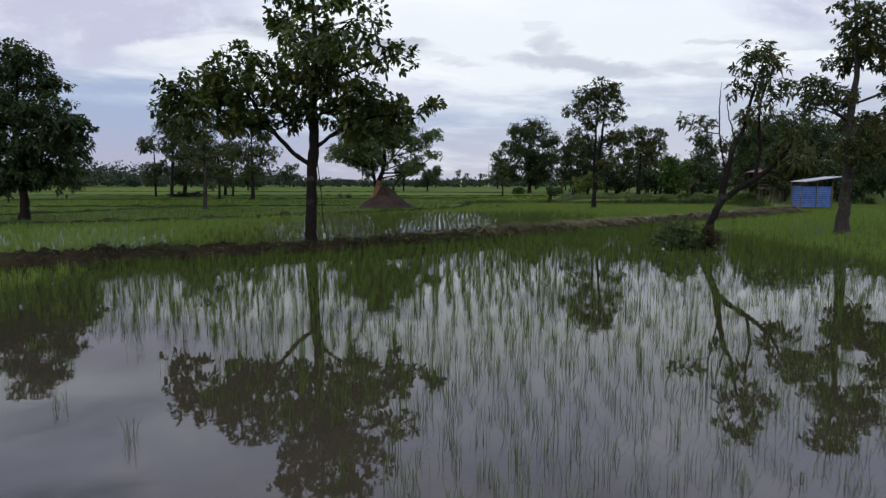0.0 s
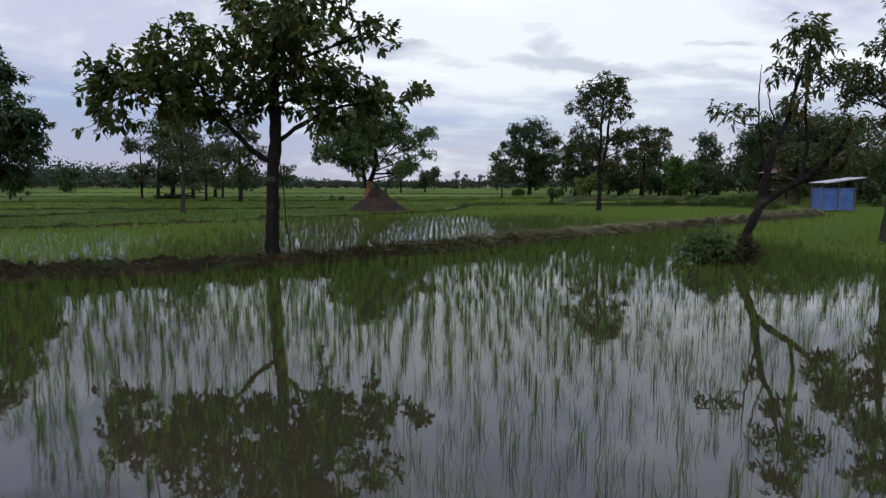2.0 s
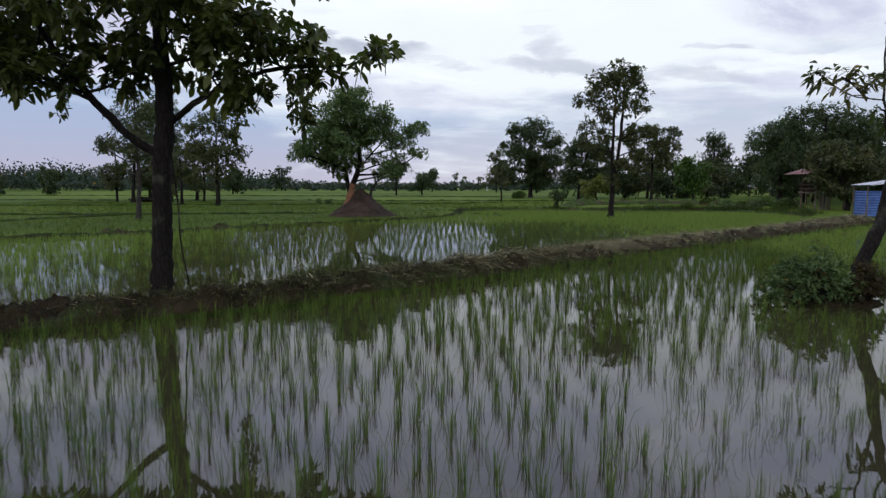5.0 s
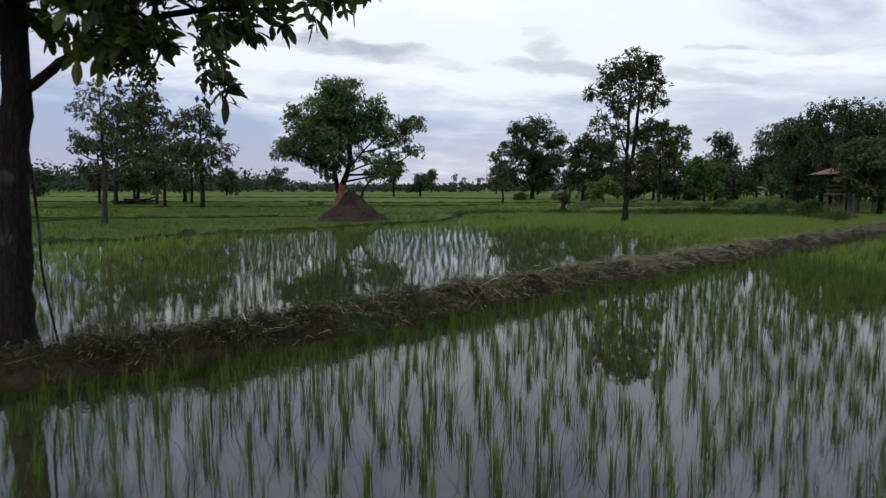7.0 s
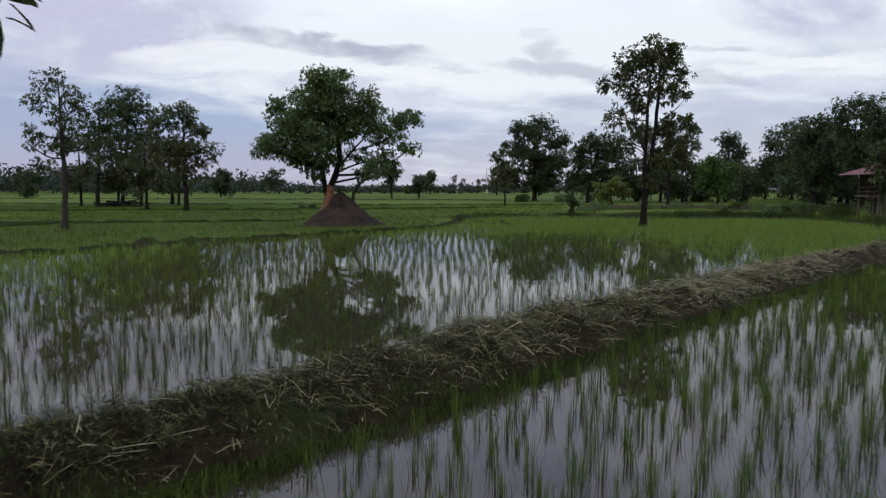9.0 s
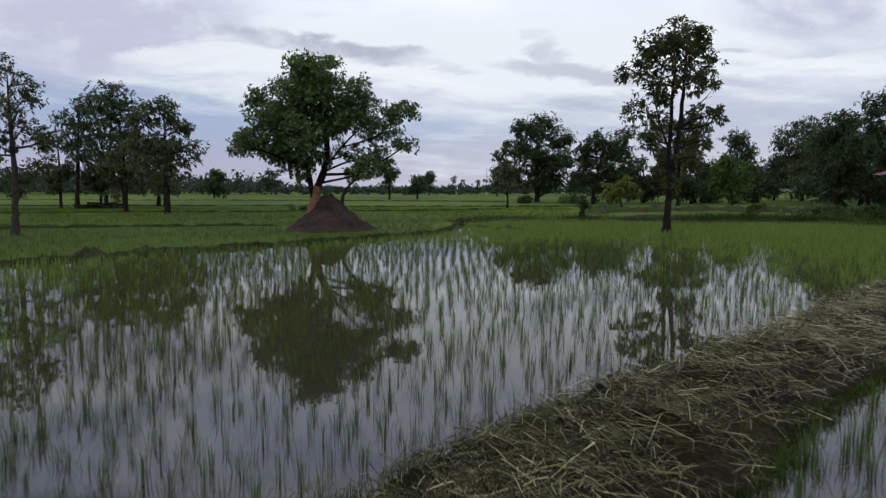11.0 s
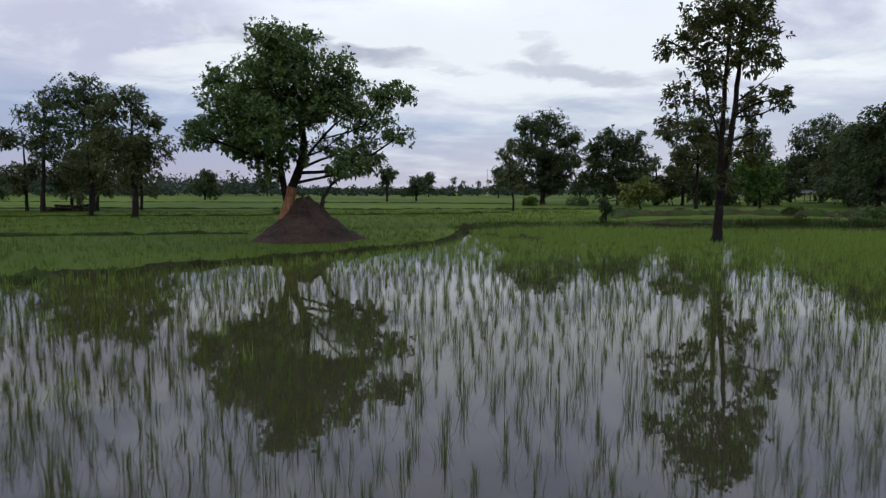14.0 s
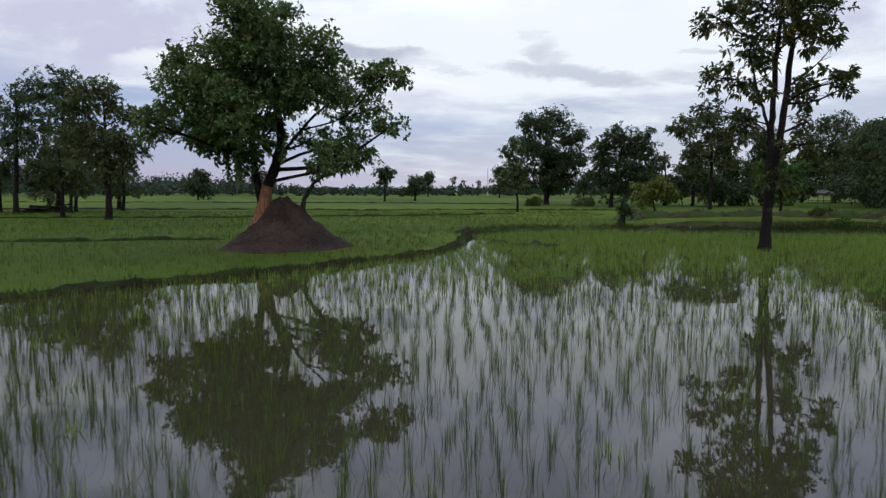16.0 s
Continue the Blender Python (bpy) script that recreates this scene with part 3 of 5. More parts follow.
def heap(name, label, centre, rx, ry, height, mat, seed, category="soil heap"):
    """A low uneven heap of earth."""
    a, r = np.linspace(0, 2 * np.pi, 40, endpoint=False), np.linspace(0, 1, 14)
    rr, aa = np.meshgrid(r, a)
    px = rx * rr * np.cos(aa) * (1 + 0.15 * np.sin(3 * aa + seed))
    py = ry * rr * np.sin(aa) * (1 + 0.12 * np.sin(2 * aa + 2 * seed))
    z = height * (1 - rr**1.6) * (1 + 0.45 * waves(px, py, seed, 0.7) + 0.4 * waves(px, py, seed + 1, 0.25)) - 0.06
    i = (np.arange(40)[:, None] * 14 + np.arange(13)[None]).ravel()
    j = (((np.arange(40) + 1) % 40)[:, None] * 14 + np.arange(13)[None]).ravel()
    t = np.concatenate([np.stack([i, i + 1, j + 1], 1), np.stack([i, j + 1, j], 1)])
    ob = new(name, mesh_np(name, np.stack([px, py, z], -1).reshape(-1, 3), t, mat, True))
    ob.location = (*centre, 0.0)
    return tagged(ob, label, category)


for cx, cy, rx, ry, hh, s in ((2.3, 54.9, 1.3, 0.8, 0.46, 3), (4.4, 56.3, 1.3, 0.6, 0.45, 4), (4.3, 48.8, 0.9, 0.5, 0.36, 5), (3.0, 49.6, 0.7, 0.4, 0.3, 6), (-9.3, 36.0, 0.8, 0.6, 0.5, 8), (-8.2, 37.2, 0.7, 0.4, 0.4, 9), (-20.0, 28.5, 0.8, 0.5, 0.42, 10), (-16.5, 30.3, 0.9, 0.5, 0.45, 12), (-12.6, 32.9, 1.1, 0.5, 0.42, 14), (6.8, 57.5, 1.0, 0.5, 0.35, 15)):
    heap("dirt_mound", "small low heap of dug soil on the field edge", (cx, cy), rx, ry, hh * 0.62, HEAP_SOIL, s)


def brush_pile(x, y, turn):
    """Cut trunks and crooked branches thrown across one another."""
    r = np.random.default_rng(17)
    root = tagged(new("brush_pile"), "dark pile of cut logs and branches under the grove", "brush pile")
    root.matrix_basis = pose(x, y, 0.0, 0, 0, turn)
    for k in range(24):
        row = k // 8
        a, half, rad = r.normal(0, 0.35), r.uniform(1.1, 2.3) - 0.3 * row, r.uniform(0.06, 0.13)
        c = np.array([r.normal(0, 0.5), r.normal(0, 0.55), 0.12 + 0.2 * row + r.uniform(0, 0.08)])
        d = np.array([math.cos(a), math.sin(a), r.normal(0, 0.07)])
        line = smooth_line([c - d * half, c + r.normal(0, 0.06, 3), c + d * half], 6)
        v, t = tube(line, np.linspace(rad, rad * 0.65, 6), 7, 0.08, r)
        child("log", mesh_np("log", v, t, BARK_DARK, True), root)


brush_pile(-33.8, 81.5, 5)


# ---- termite mound ----
def build_mound(centre, radius, height):
    a, r = np.linspace(0, 2 * np.pi, 64, endpoint=False), np.linspace(0, 1, 30)
    rr, aa = np.meshgrid(r, a)
    lobed = 1 + 0.08 * np.sin(3 * aa + 1) + 0.05 * np.sin(7 * aa)
    px, py = radius * rr * np.cos(aa) * lobed, radius * rr * np.sin(aa) * lobed
    prof = np.where(rr < 0.1, 1 - 0.10 * (rr / 0.1) ** 2, 0.90 * (1 - (rr - 0.1) / 0.9) ** 1.55)
    z = height * prof * (1 + 0.10 * waves(px, py, 61, 1.3)) + (0.07 * waves(px, py, 62, 0.45) + 0.04 * waves(px, py, 63, 0.2)) * (1 - rr**3) - 0.03
    i = (np.arange(64)[:, None] * 30 + np.arange(29)[None]).ravel()
    j = (((np.arange(64) + 1) % 64)[:, None] * 30 + np.arange(29)[None]).ravel()
    t = np.concatenate([np.stack([i, j + 1, i + 1], 1), np.stack([i, j, j + 1], 1)])
    ob = new("termite_mound", mesh_np("termite_mound", np.stack([px, py, z], -1).reshape(-1, 3), t, MOUND_SOIL, True))
    ob.location = (*centre, 0.0)
    tagged(ob, "tall cone of red-brown termite soil at a tree's foot", "termite mound")


build_mound((-4.6, 48.3), 2.5, 1.98)

# ---- trees ----
# crowns as lobes: sideways, ahead, height and radius from the tree's foot
LOBES_A = [(-3.11, -0.6, 4.14, 1.03), (-2.53, 0.5, 4.97, 0.92), (-4.11, 0.2, 3.65, 0.6), (-2.0, -0.5, 3.8, 0.5), (-1.79, -0.2, 4.19, 0.92), (0.15, 0.8, 5.36, 1.25), (1.07, -0.5, 6.27, 1.08), (-0.43, 0.3, 6.46, 0.87), (-0.9, -1, 5.04, 0.83), (0.5, -0.3, 4.5, 0.75), (2.45, 0.4, 5.72, 0.7), (3.38, 0.6, 4.12, 0.5), (2.46, 0.2, 3.99, 0.57), (1.7, -0.4, 4.53, 0.77), (-0.09, 0.3, 7.99, 1.17), (0.81, 1, 8.04, 0.83), (-1.5, -1.0, 3.7, 0.55), (1.4, -0.6, 3.65, 0.42), (0.65, -1.6, 5.24, 1.17), (-0.9, 0.9, 6.61, 0.5), (-0.8, 0.2, 4.15, 0.6), (-0.6, 0.1, 3.75, 0.4), (-1.3, -0.2, 3.6, 0.4), (0.0, 0.4, 4.1, 0.5), (0.8, 0.3, 3.85, 0.42), (-2.3, -1, 5.06, 0.65), (-1.74, -0.5, 5.44, 0.5), (-3.07, -1, 4.56, 0.6), (-2.06, -0.8, 4.43, 0.55)]
LOBES_B = [(0.72, -1.12, 7.7, 1.22), (0.57, 1.06, 7.2, 1.16), (-1.2, 0.8, 5.97, 1.6), (2.17, -0.75, 5.21, 1.31), (0.25, -0.01, 4.12, 1.8), (2.37, -0.15, 3.77, 1.11), (-0.67, 0.46, 2.38, 1.22), (-2.15, 0.88, 7.18, 1.6), (-1.71, -1.24, 5.44, 1.89), (1.77, -1.44, 7.91, 0.87), (-3.16, 1.02, 3.29, 1.46)]
LOBES_C = [(0.94, -0.5, 5.59, 0.58), (2.1, 0.48, 5.57, 0.45), (1.11, 0.36, 4.85, 0.38), (1.86, -0.34, 4.49, 0.55), (1.44, -0.01, 4.11, 0.45), (-0.18, -0.07, 3.73, 0.38), (-0.51, 0.21, 3.89, 0.21), (0.77, 0.4, 3.31, 0.22), (2.33, -0.56, 3.55, 0.45), (2.36, -0.65, 2.63, 0.45), (1.86, 0.46, 5.04, 0.41), (2.17, -0.09, 2.9, 0.34)]
LOBES_D = [(-0.48, -0.91, 8.15, 0.84), (1.3, 0.86, 7.39, 0.98), (0.08, 0.66, 7.1, 0.65), (0.74, -0.61, 7.42, 0.79), (-1.47, -0.01, 5.81, 0.65), (-1.98, -0.13, 5.09, 0.42), (-0.22, 0.38, 5.27, 0.65), (0.84, 0.72, 4.47, 0.79), (0.62, -1.01, 4.1, 0.84), (-0.88, -1.17, 3.45, 0.64), (-0.17, 0.83, 9.19, 0.33), (2.1, -0.17, 6.01, 1.05), (2.95, 0.65, 4.71, 0.93), (-0.03, -1.24, 2.96, 0.55)]
LOBES_F = [(-0.24, -0.64, 7.6, 0.86), (1.87, 0.61, 7.03, 0.77), (-0.61, 0.46, 6.34, 0.77), (-1.09, -0.43, 8.08, 0.82), (-1.89, -0.01, 7.44, 0.82), (0.23, -0.09, 8.6, 0.82), (1.59, 0.27, 8.48, 0.86), (2.59, 0.51, 7.89, 0.69), (-0.69, -0.71, 6.85, 0.86), (0.5, -0.83, 6.73, 0.86), (-1.55, 0.59, 5.7, 0.69), (-0.64, -0.12, 5.38, 0.73), (-1.82, 0.46, 4.7, 0.43), (1.56, -0.87, 5.27, 0.65), (2.83, -0.1, 5.21, 0.43), (1.32, 0.39, 5.23, 0.73), (-1.18, -0.48, 4.17, 0.6), (2.01, 0.78, 4.29, 0.56), (0.2, 0.7, 3.39, 0.65), (0.55, -0.82, 3.41, 0.6), (-0.49, -0.83, 8.71, 0.86), (0.73, 0.07, 9.29, 0.73), (1.85, 0.77, 8.95, 0.69), (-1, -0.21, 8.6, 0.69), (-0.07, -0.5, 2.38, 0.47)]
LOBES_G = [(-3.1, -0.5, 4.07, 0.55), (-2.8, 0.5, 4.62, 0.7), (-1.4, -1, 3.81, 0.68), (-1.39, 0.4, 3.75, 0.64), (0.4, -0.8, 3.54, 0.5), (3.07, -0.2, 3.71, 0.77), (0.17, -1.2, 6.06, 1.36), (0.9, -0.6, 5.0, 0.85), (-0.85, -1.4, 5.17, 1.14), (2.3, -1, 5.44, 1.14), (0.51, -0.8, 7.01, 1.25), (0.38, -2.01, 7.58, 0.95), (-1.12, 1.91, 7.33, 1.09), (0.45, 1.45, 7.72, 1.14), (2.35, -1.35, 6.57, 0.91), (-1.95, -0.03, 6.26, 0.91), (-2.49, -0.28, 6.49, 0.5), (1.06, 0.83, 5.94, 1.25), (-1.03, 1.59, 5.58, 1.25), (-1.52, -2.23, 5.05, 0.82), (-2.52, -2.59, 4.19, 0.59), (-2.7, 1.85, 4.32, 0.6), (-1.16, -0.37, 4.08, 0.77), (2.5, 1.44, 6.04, 0.86), (4.4, -2.74, 5.39, 0.77), (4.92, -0.3, 5.92, 0.41), (3.36, 1.22, 4.93, 0.91), (4.72, -1.49, 4.19, 0.45), (1.5, 1.9, 4.1, 0.55), (-0.21, 2.21, 4.3, 0.82), (2.96, -2.58, 3.08, 0.64), (-0.18, -2.61, 4.49, 1.14), (0.72, 0.23, 8.37, 0.5)]
LOBES_H = [(0.17, -0.6, 6.84, 0.83), (0.3, 0.57, 6.51, 0.7), (-1.05, 0.43, 6.14, 0.76), (0.38, -0.4, 5.42, 0.9), (-1.11, -0.01, 4.67, 0.62), (1.32, -0.08, 5.85, 0.55), (0.27, 0.25, 4.4, 0.83), (-1.72, 0.47, 4.07, 0.41), (0.07, -0.66, 3.77, 0.55), (1.3, 0.1, 3.3, 0.6), (-1.0, 0.2, 3.0, 0.55), (0.8, 0.3, 2.6, 0.45), (1.7, 0.2, 4.4, 0.6)]
LOBES_T1 = [(0.88, -0.6, 9, 2.17), (-0.67, 0.57, 7.03, 1.6), (1.56, 0.43, 10.61, 1.6), (1.18, -0.4, 5.65, 1.6), (2.33, -0.01, 6.98, 1.6)]
LOBES_T2 = [(1.62, -0.61, 12.48, 1.82), (2.12, 0.58, 10.8, 2.32), (0.41, 0.44, 9.08, 2.32), (2.33, -0.41, 6.84, 2.15), (0.3, -0.01, 11.41, 1.49), (3.05, -0.08, 8.36, 1.66)]
LOBES_T3 = [(-0.28, -0.52, 6.42, 1.87), (-1.43, 0.49, 4.37, 1.7), (0.17, 0.37, 3.67, 1.52), (-1.74, -0.35, 5.73, 1.52)]
LOBES_T4 = [(0.07, -0.84, 8.19, 1.43), (-1.86, 0.8, 7.14, 1.67), (0.45, 0.61, 6.63, 1.67), (1.64, -0.56, 5.32, 1.31), (-0.52, -0.01, 4.87, 2.03), (0.25, -0.12, 3.65, 1.43), (-2.25, 0.35, 5.53, 1.31), (1.66, 0.66, 4.41, 0.83)]
LOBES_R1 = [(-0.54, -0.4, 5.72, 1.09), (-0.14, 0.38, 4.17, 1.24), (-1.43, 0.29, 2.76, 0.93), (0.11, -0.27, 2.56, 0.85)]
LOBES_R2 = [(-2.03, -1.59, 10.75, 2.34), (1.13, 1.51, 11.31, 2.52), (3.81, 1.15, 9.64, 1.98), (-1.07, -1.07, 7.24, 2.88), (2.23, -0.02, 6.85, 2.88), (0.4, -0.22, 4.14, 2.34), (-3.27, 0.66, 8.51, 1.62), (-3.92, 1.26, 5.09, 1.62), (3.69, -1.77, 5.88, 1.62), (-2.6, 0.3, 3.7, 1.9), (2.9, 0.4, 3.7, 1.8), (0.6, -0.8, 2.7, 1.6), (-4.4, -0.4, 3.4, 1.3)]
LOBES_R3 = [(-0.16, -0.93, 8.01, 1.54), (2.45, 0.88, 7.6, 1.85), (-0.55, 0.67, 5.79, 1.85), (1.44, -0.62, 4.59, 2), (3.76, -0.01, 6.53, 1.7), (0.03, -0.13, 3.07, 1.39), (3.25, 0.38, 3.85, 1.54), (-1.5, 0.2, 3.6, 1.5), (1.6, -0.4, 2.4, 1.4), (3.6, 0.3, 2.3, 1.1), (4.4, 0.2, 8.8, 0.6), (-1.4, 0.4, 6.9, 1.3)]
LOBES_R4 = [(-0.28, -0.51, 2.21, 0.99), (-1.11, 0.49, 1.99, 0.71), (1.07, 0.37, 1.94, 0.77), (-0.78, -0.34, 1.39, 0.66)]
LOBES_R5 = [(-3.12, -1.06, 8.02, 1.51), (0.07, 1.01, 8.81, 1.63), (2.43, 0.77, 7.61, 1.51), (-1.72, -0.71, 5.87, 1.51), (1.36, -0.01, 5.34, 1.51), (-2.41, -0.15, 4.17, 1.04), (0.7, 0.44, 7.11, 1.39), (2.94, 0.84, 9.2, 0.93)]
LOBES_R6 = [(-0.65, -0.63, 4.66, 1.05), (-0.81, 0.6, 2.94, 1.29), (1.01, 0.46, 2.93, 1.17), (-1.67, -0.42, 4.2, 0.7), (1.38, -0.01, 3.98, 0.76), (-0.06, -0.09, 1.93, 1.05)]
LOBES_W1 = [(-3.07, -1.03, 8, 1.85), (0.32, 0.97, 9.71, 2), (-0.98, 0.74, 5.8, 2.62), (-4.04, -0.69, 4.59, 2.16), (1.31, -0.01, 6.92, 2.47), (0.08, -0.14, 3.84, 2.31), (-2.7, 0.43, 2.69, 1.7)]
LOBES_W2 = [(-1.14, -0.81, 8.43, 1.64), (-1.85, 0.77, 6.93, 1.64), (1.36, 0.59, 7.2, 1.86), (-1.52, -0.54, 4.93, 1.97), (1.54, -0.01, 4.4, 1.86), (-0.17, -0.11, 2.87, 1.53)]
LOBES_W3 = [(-3.64, -0.99, 8.15, 1.4), (-0.83, 0.94, 8.86, 1.31), (0.57, 0.71, 8.16, 1.57), (-3, -0.66, 6.26, 1.57), (-0.82, -0.01, 6.1, 1.84), (0.83, -0.14, 6.09, 1.92), (-1.85, 0.41, 4.15, 1.49), (0.4, 0.78, 3.95, 1.49), (0.98, -1.1, 7.71, 1.75)]
LOBES_W4 = [(-2.65, -0.6, 3.77, 0.82), (-2.82, -0.4, 2.71, 0.6), (-1.97, 0.2, 4.6, 0.67), (-1.55, -0.81, 4.06, 1.27), (-1.6, 0.77, 3.19, 0.9), (0.36, 0.58, 3.18, 1.34), (0.85, -0.54, 3.52, 1.49), (-1.74, -0.01, 2.23, 0.82), (-0.32, -0.11, 1.86, 0.97), (-0.19, 0.33, 4.76, 0.82)]
LOBES_R7 = [(-0.59, -0.66, 10.63, 1.82), (0.73, 0.63, 8.5, 2.23), (-0.77, 0.48, 6.46, 2.43), (1.02, -0.45, 5.41, 2.43), (-1.8, -0.01, 3.91, 2.23)]
LOBES_S = [(-0.14, -0.12, 1.27, 0.36), (0.11, 0.12, 0.79, 0.39), (-0.14, 0.09, 0.44, 0.27)]
tree("broadleaf_tree", "broad-leaved dark tree with drooping leaves on the dike", (-3.96, 18.35, 0.05),
     [(-0.05, 0, -0.1, 0.185), (-0.02, 0, 0.9, 0.165), (0.04, 0.02, 2.0, 0.155), (0.13, 0.02, 3.2, 0.135), (0.12, 0.0, 4.6, 0.11), (0.2, 0.1, 6.2, 0.07), (0.1, 0.2, 8.2, 0.03)],
     LOBES_A + [(2.46, -0.15, 2.93, 0.16, 2.35, -0.15, 3.7), (1.05, -0.2, 4.3, 0.5), (1.75, -0.2, 4.25, 0.5), (2.5, -0.2, 4.2, 0.5), (1.3, 0.4, 3.85, 0.3), (2.75, -0.85, 3.3, 0.24, 2.5, -0.3, 3.9), (1.9, -0.4, 3.5, 0.4, 1.8, -0.2, 3.95)], 0.205, 0.5, LEAF_BROAD, BARK_DARK, 2.1, 9, 11, 0.55, 12, oval=True,
     stems=[[(0.14, 0, 2.4, 0.08), (-0.45, -0.1, 2.8, 0.065), (-1.15, -0.2, 3.6, 0.055), (-1.6, -0.2, 4.3, 0.045), (-2.1, -0.1, 5.0, 0.02)], [(-1.15, -0.2, 3.6, 0.045), (-1.9, -0.2, 4.05, 0.035), (-2.8, -0.2, 4.3, 0.028), (-3.7, 0.0, 4.05, 0.012)], [(0.2, 0.0, 3.0, 0.06), (0.9, 0.1, 3.5, 0.045), (1.9, 0.2, 3.9, 0.035), (3.0, 0.4, 4.0, 0.015)]])
NEAR_TREE = scene.objects["broadleaf_tree"]
v, t = tube(smooth_line([(0.2, -0.02, 2.7), (0.33, -0.08, 1.6), (0.36, -0.1, 0.95), (0.52, -0.12, 0.05)], 14), np.linspace(0.016, 0.012, 14), 6)
child("hanging_vine", mesh_np("hanging_vine", v, t, BARK_DARK, True), NEAR_TREE, "thin dark hanging vine")
tree("leafy_tree", "dense dark-green field tree standing by a bund", (-21.6, 31.4, 0.0),
     [(0, 0, -0.1, 0.25), (0.1, 0, 1.2, 0.2), (-0.2, 0.1, 3.5, 0.16), (0.1, 0, 6.0, 0.08), (0.2, 0, 7.8, 0.03)],
     LOBES_B + [(-1.2, 0.2, 2.3, 1.1), (1.4, 0.3, 2.5, 1.1), (0.1, 0.2, 3.2, 1.4), (2.6, 0.2, 4.6, 1.0)], 0.25, 0.5, LEAF_DEEP, BARK_DARK, 3.6, 7, 12, oval=None)
tree("leaning_tree", "thin leaning tree with sparse leaves rising from flooded paddy", (7.82, 18.5, 0.0),
     [(0, 0, -0.1, 0.135), (0.24, 0, 0.62, 0.115), (0.58, 0, 1.5, 0.11), (0.7, -0.05, 2.3, 0.085), (0.94, 0, 3.15, 0.07), (1.2, 0.05, 3.6, 0.055), (1.35, 0.0, 4.5, 0.04), (1.7, 0.0, 5.7, 0.012)],
     LOBES_C, 0.21, 0.33, LEAF_DUSK, BARK_DARK, 1.8, 8, 13, 0.8, 9, flare=1.35, oval=True,
     stems=[[(0.52, 0, 1.35, 0.09), (1.05, -0.05, 1.8, 0.085), (1.6, -0.15, 2.15, 0.075), (2.2, -0.3, 2.75, 0.05), (2.5, -0.4, 3.4, 0.02)], [(1.5, -0.1, 2.1, 0.05), (1.75, 0.1, 3.0, 0.045), (1.7, 0.2, 4.0, 0.035), (1.9, 0.2, 5.0, 0.012)], [(0.66, -0.05, 2.2, 0.03), (0.46, 0, 3.5, 0.02), (0.41, 0, 4.3, 0.014), (0.44, 0, 4.95, 0.006)], [(0.95, 0, 3.2, 0.025), (0.75, 0.1, 4.0, 0.016), (0.62, 0.1, 4.6, 0.006)]])
tree("tall_tree", "tall open-crowned tree standing in flooded rice", (15.4, 23.5, 0.0),
     [(0, 0, -0.1, 0.24), (0.02, 0, 1.0, 0.2), (0.1, 0, 2.6, 0.17), (0.1, 0.1, 4.4, 0.13), (0.15, 0, 6.4, 0.09), (-0.1, 0, 8.8, 0.03)],
     [(x * 0.94, y, z * 0.95, q * 0.97) for x, y, z, q in LOBES_D], 0.2, 0.46, LEAF_DUSK, BARK_GREY, 2.6, 8, 14,
     stems=[[(0.1, 0.05, 3.6, 0.07), (0.7, 0.0, 4.3, 0.055), (1.3, 0.1, 4.6, 0.045), (2.2, 0.3, 4.6, 0.02)], [(0.0, 0, 8.4, 0.02), (0.2, 0, 9.2, 0.013), (0.5, 0.05, 9.7, 0.006)], [(-0.05, 0, 8.6, 0.018), (-0.3, 0.1, 9.3, 0.012), (-0.2, 0.1, 9.8, 0.005)], [(0.1, 0.1, 4.3, 0.05), (-0.6, 0, 4.7, 0.035), (-1.4, -0.1, 5.3, 0.012)]])
tree("twin_stemmed_tree", "tall dark twin-stemmed tree with clustered leaves in the paddy", (11.56, 46.8, 0.0),
     [(0, 0, -0.1, 0.18), (0.0, 0, 0.8, 0.155), (0.04, 0, 1.8, 0.14), (0.16, 0, 2.8, 0.12), (0.38, 0.05, 4.2, 0.10), (0.55, 0.1, 6.2, 0.08), (0.62, 0.1, 8.0, 0.045), (0.7, 0.1, 9.3, 0.015)],
     [(x if x < 1 else 0.7 + 0.6 * (x - 0.5), y, z, q) for x, y, z, q in LOBES_F], 0.22, 0.48, LEAF_DUSK, BARK_DARK, 1.4, 9, 15, 0.5, flare=1.7,
     stems=[[(0.03, 0, 1.7, 0.13), (-0.05, -0.05, 3.0, 0.11), (-0.05, -0.1, 4.6, 0.09), (0.0, -0.1, 6.4, 0.07), (0.15, -0.1, 8.3, 0.03)], [(0.04, -0.05, 3.6, 0.05), (-0.5, -0.2, 4.8, 0.04), (-1.0, -0.3, 6.4, 0.015)], [(0.5, 0.1, 5.3, 0.04), (1.2, 0.3, 5.8, 0.03), (1.7, 0.4, 6.2, 0.018), (2.2, 0.4, 6.8, 0.006)], [(1.7, 0.4, 6.2, 0.014), (2.1, 0.45, 6.35, 0.005)]])
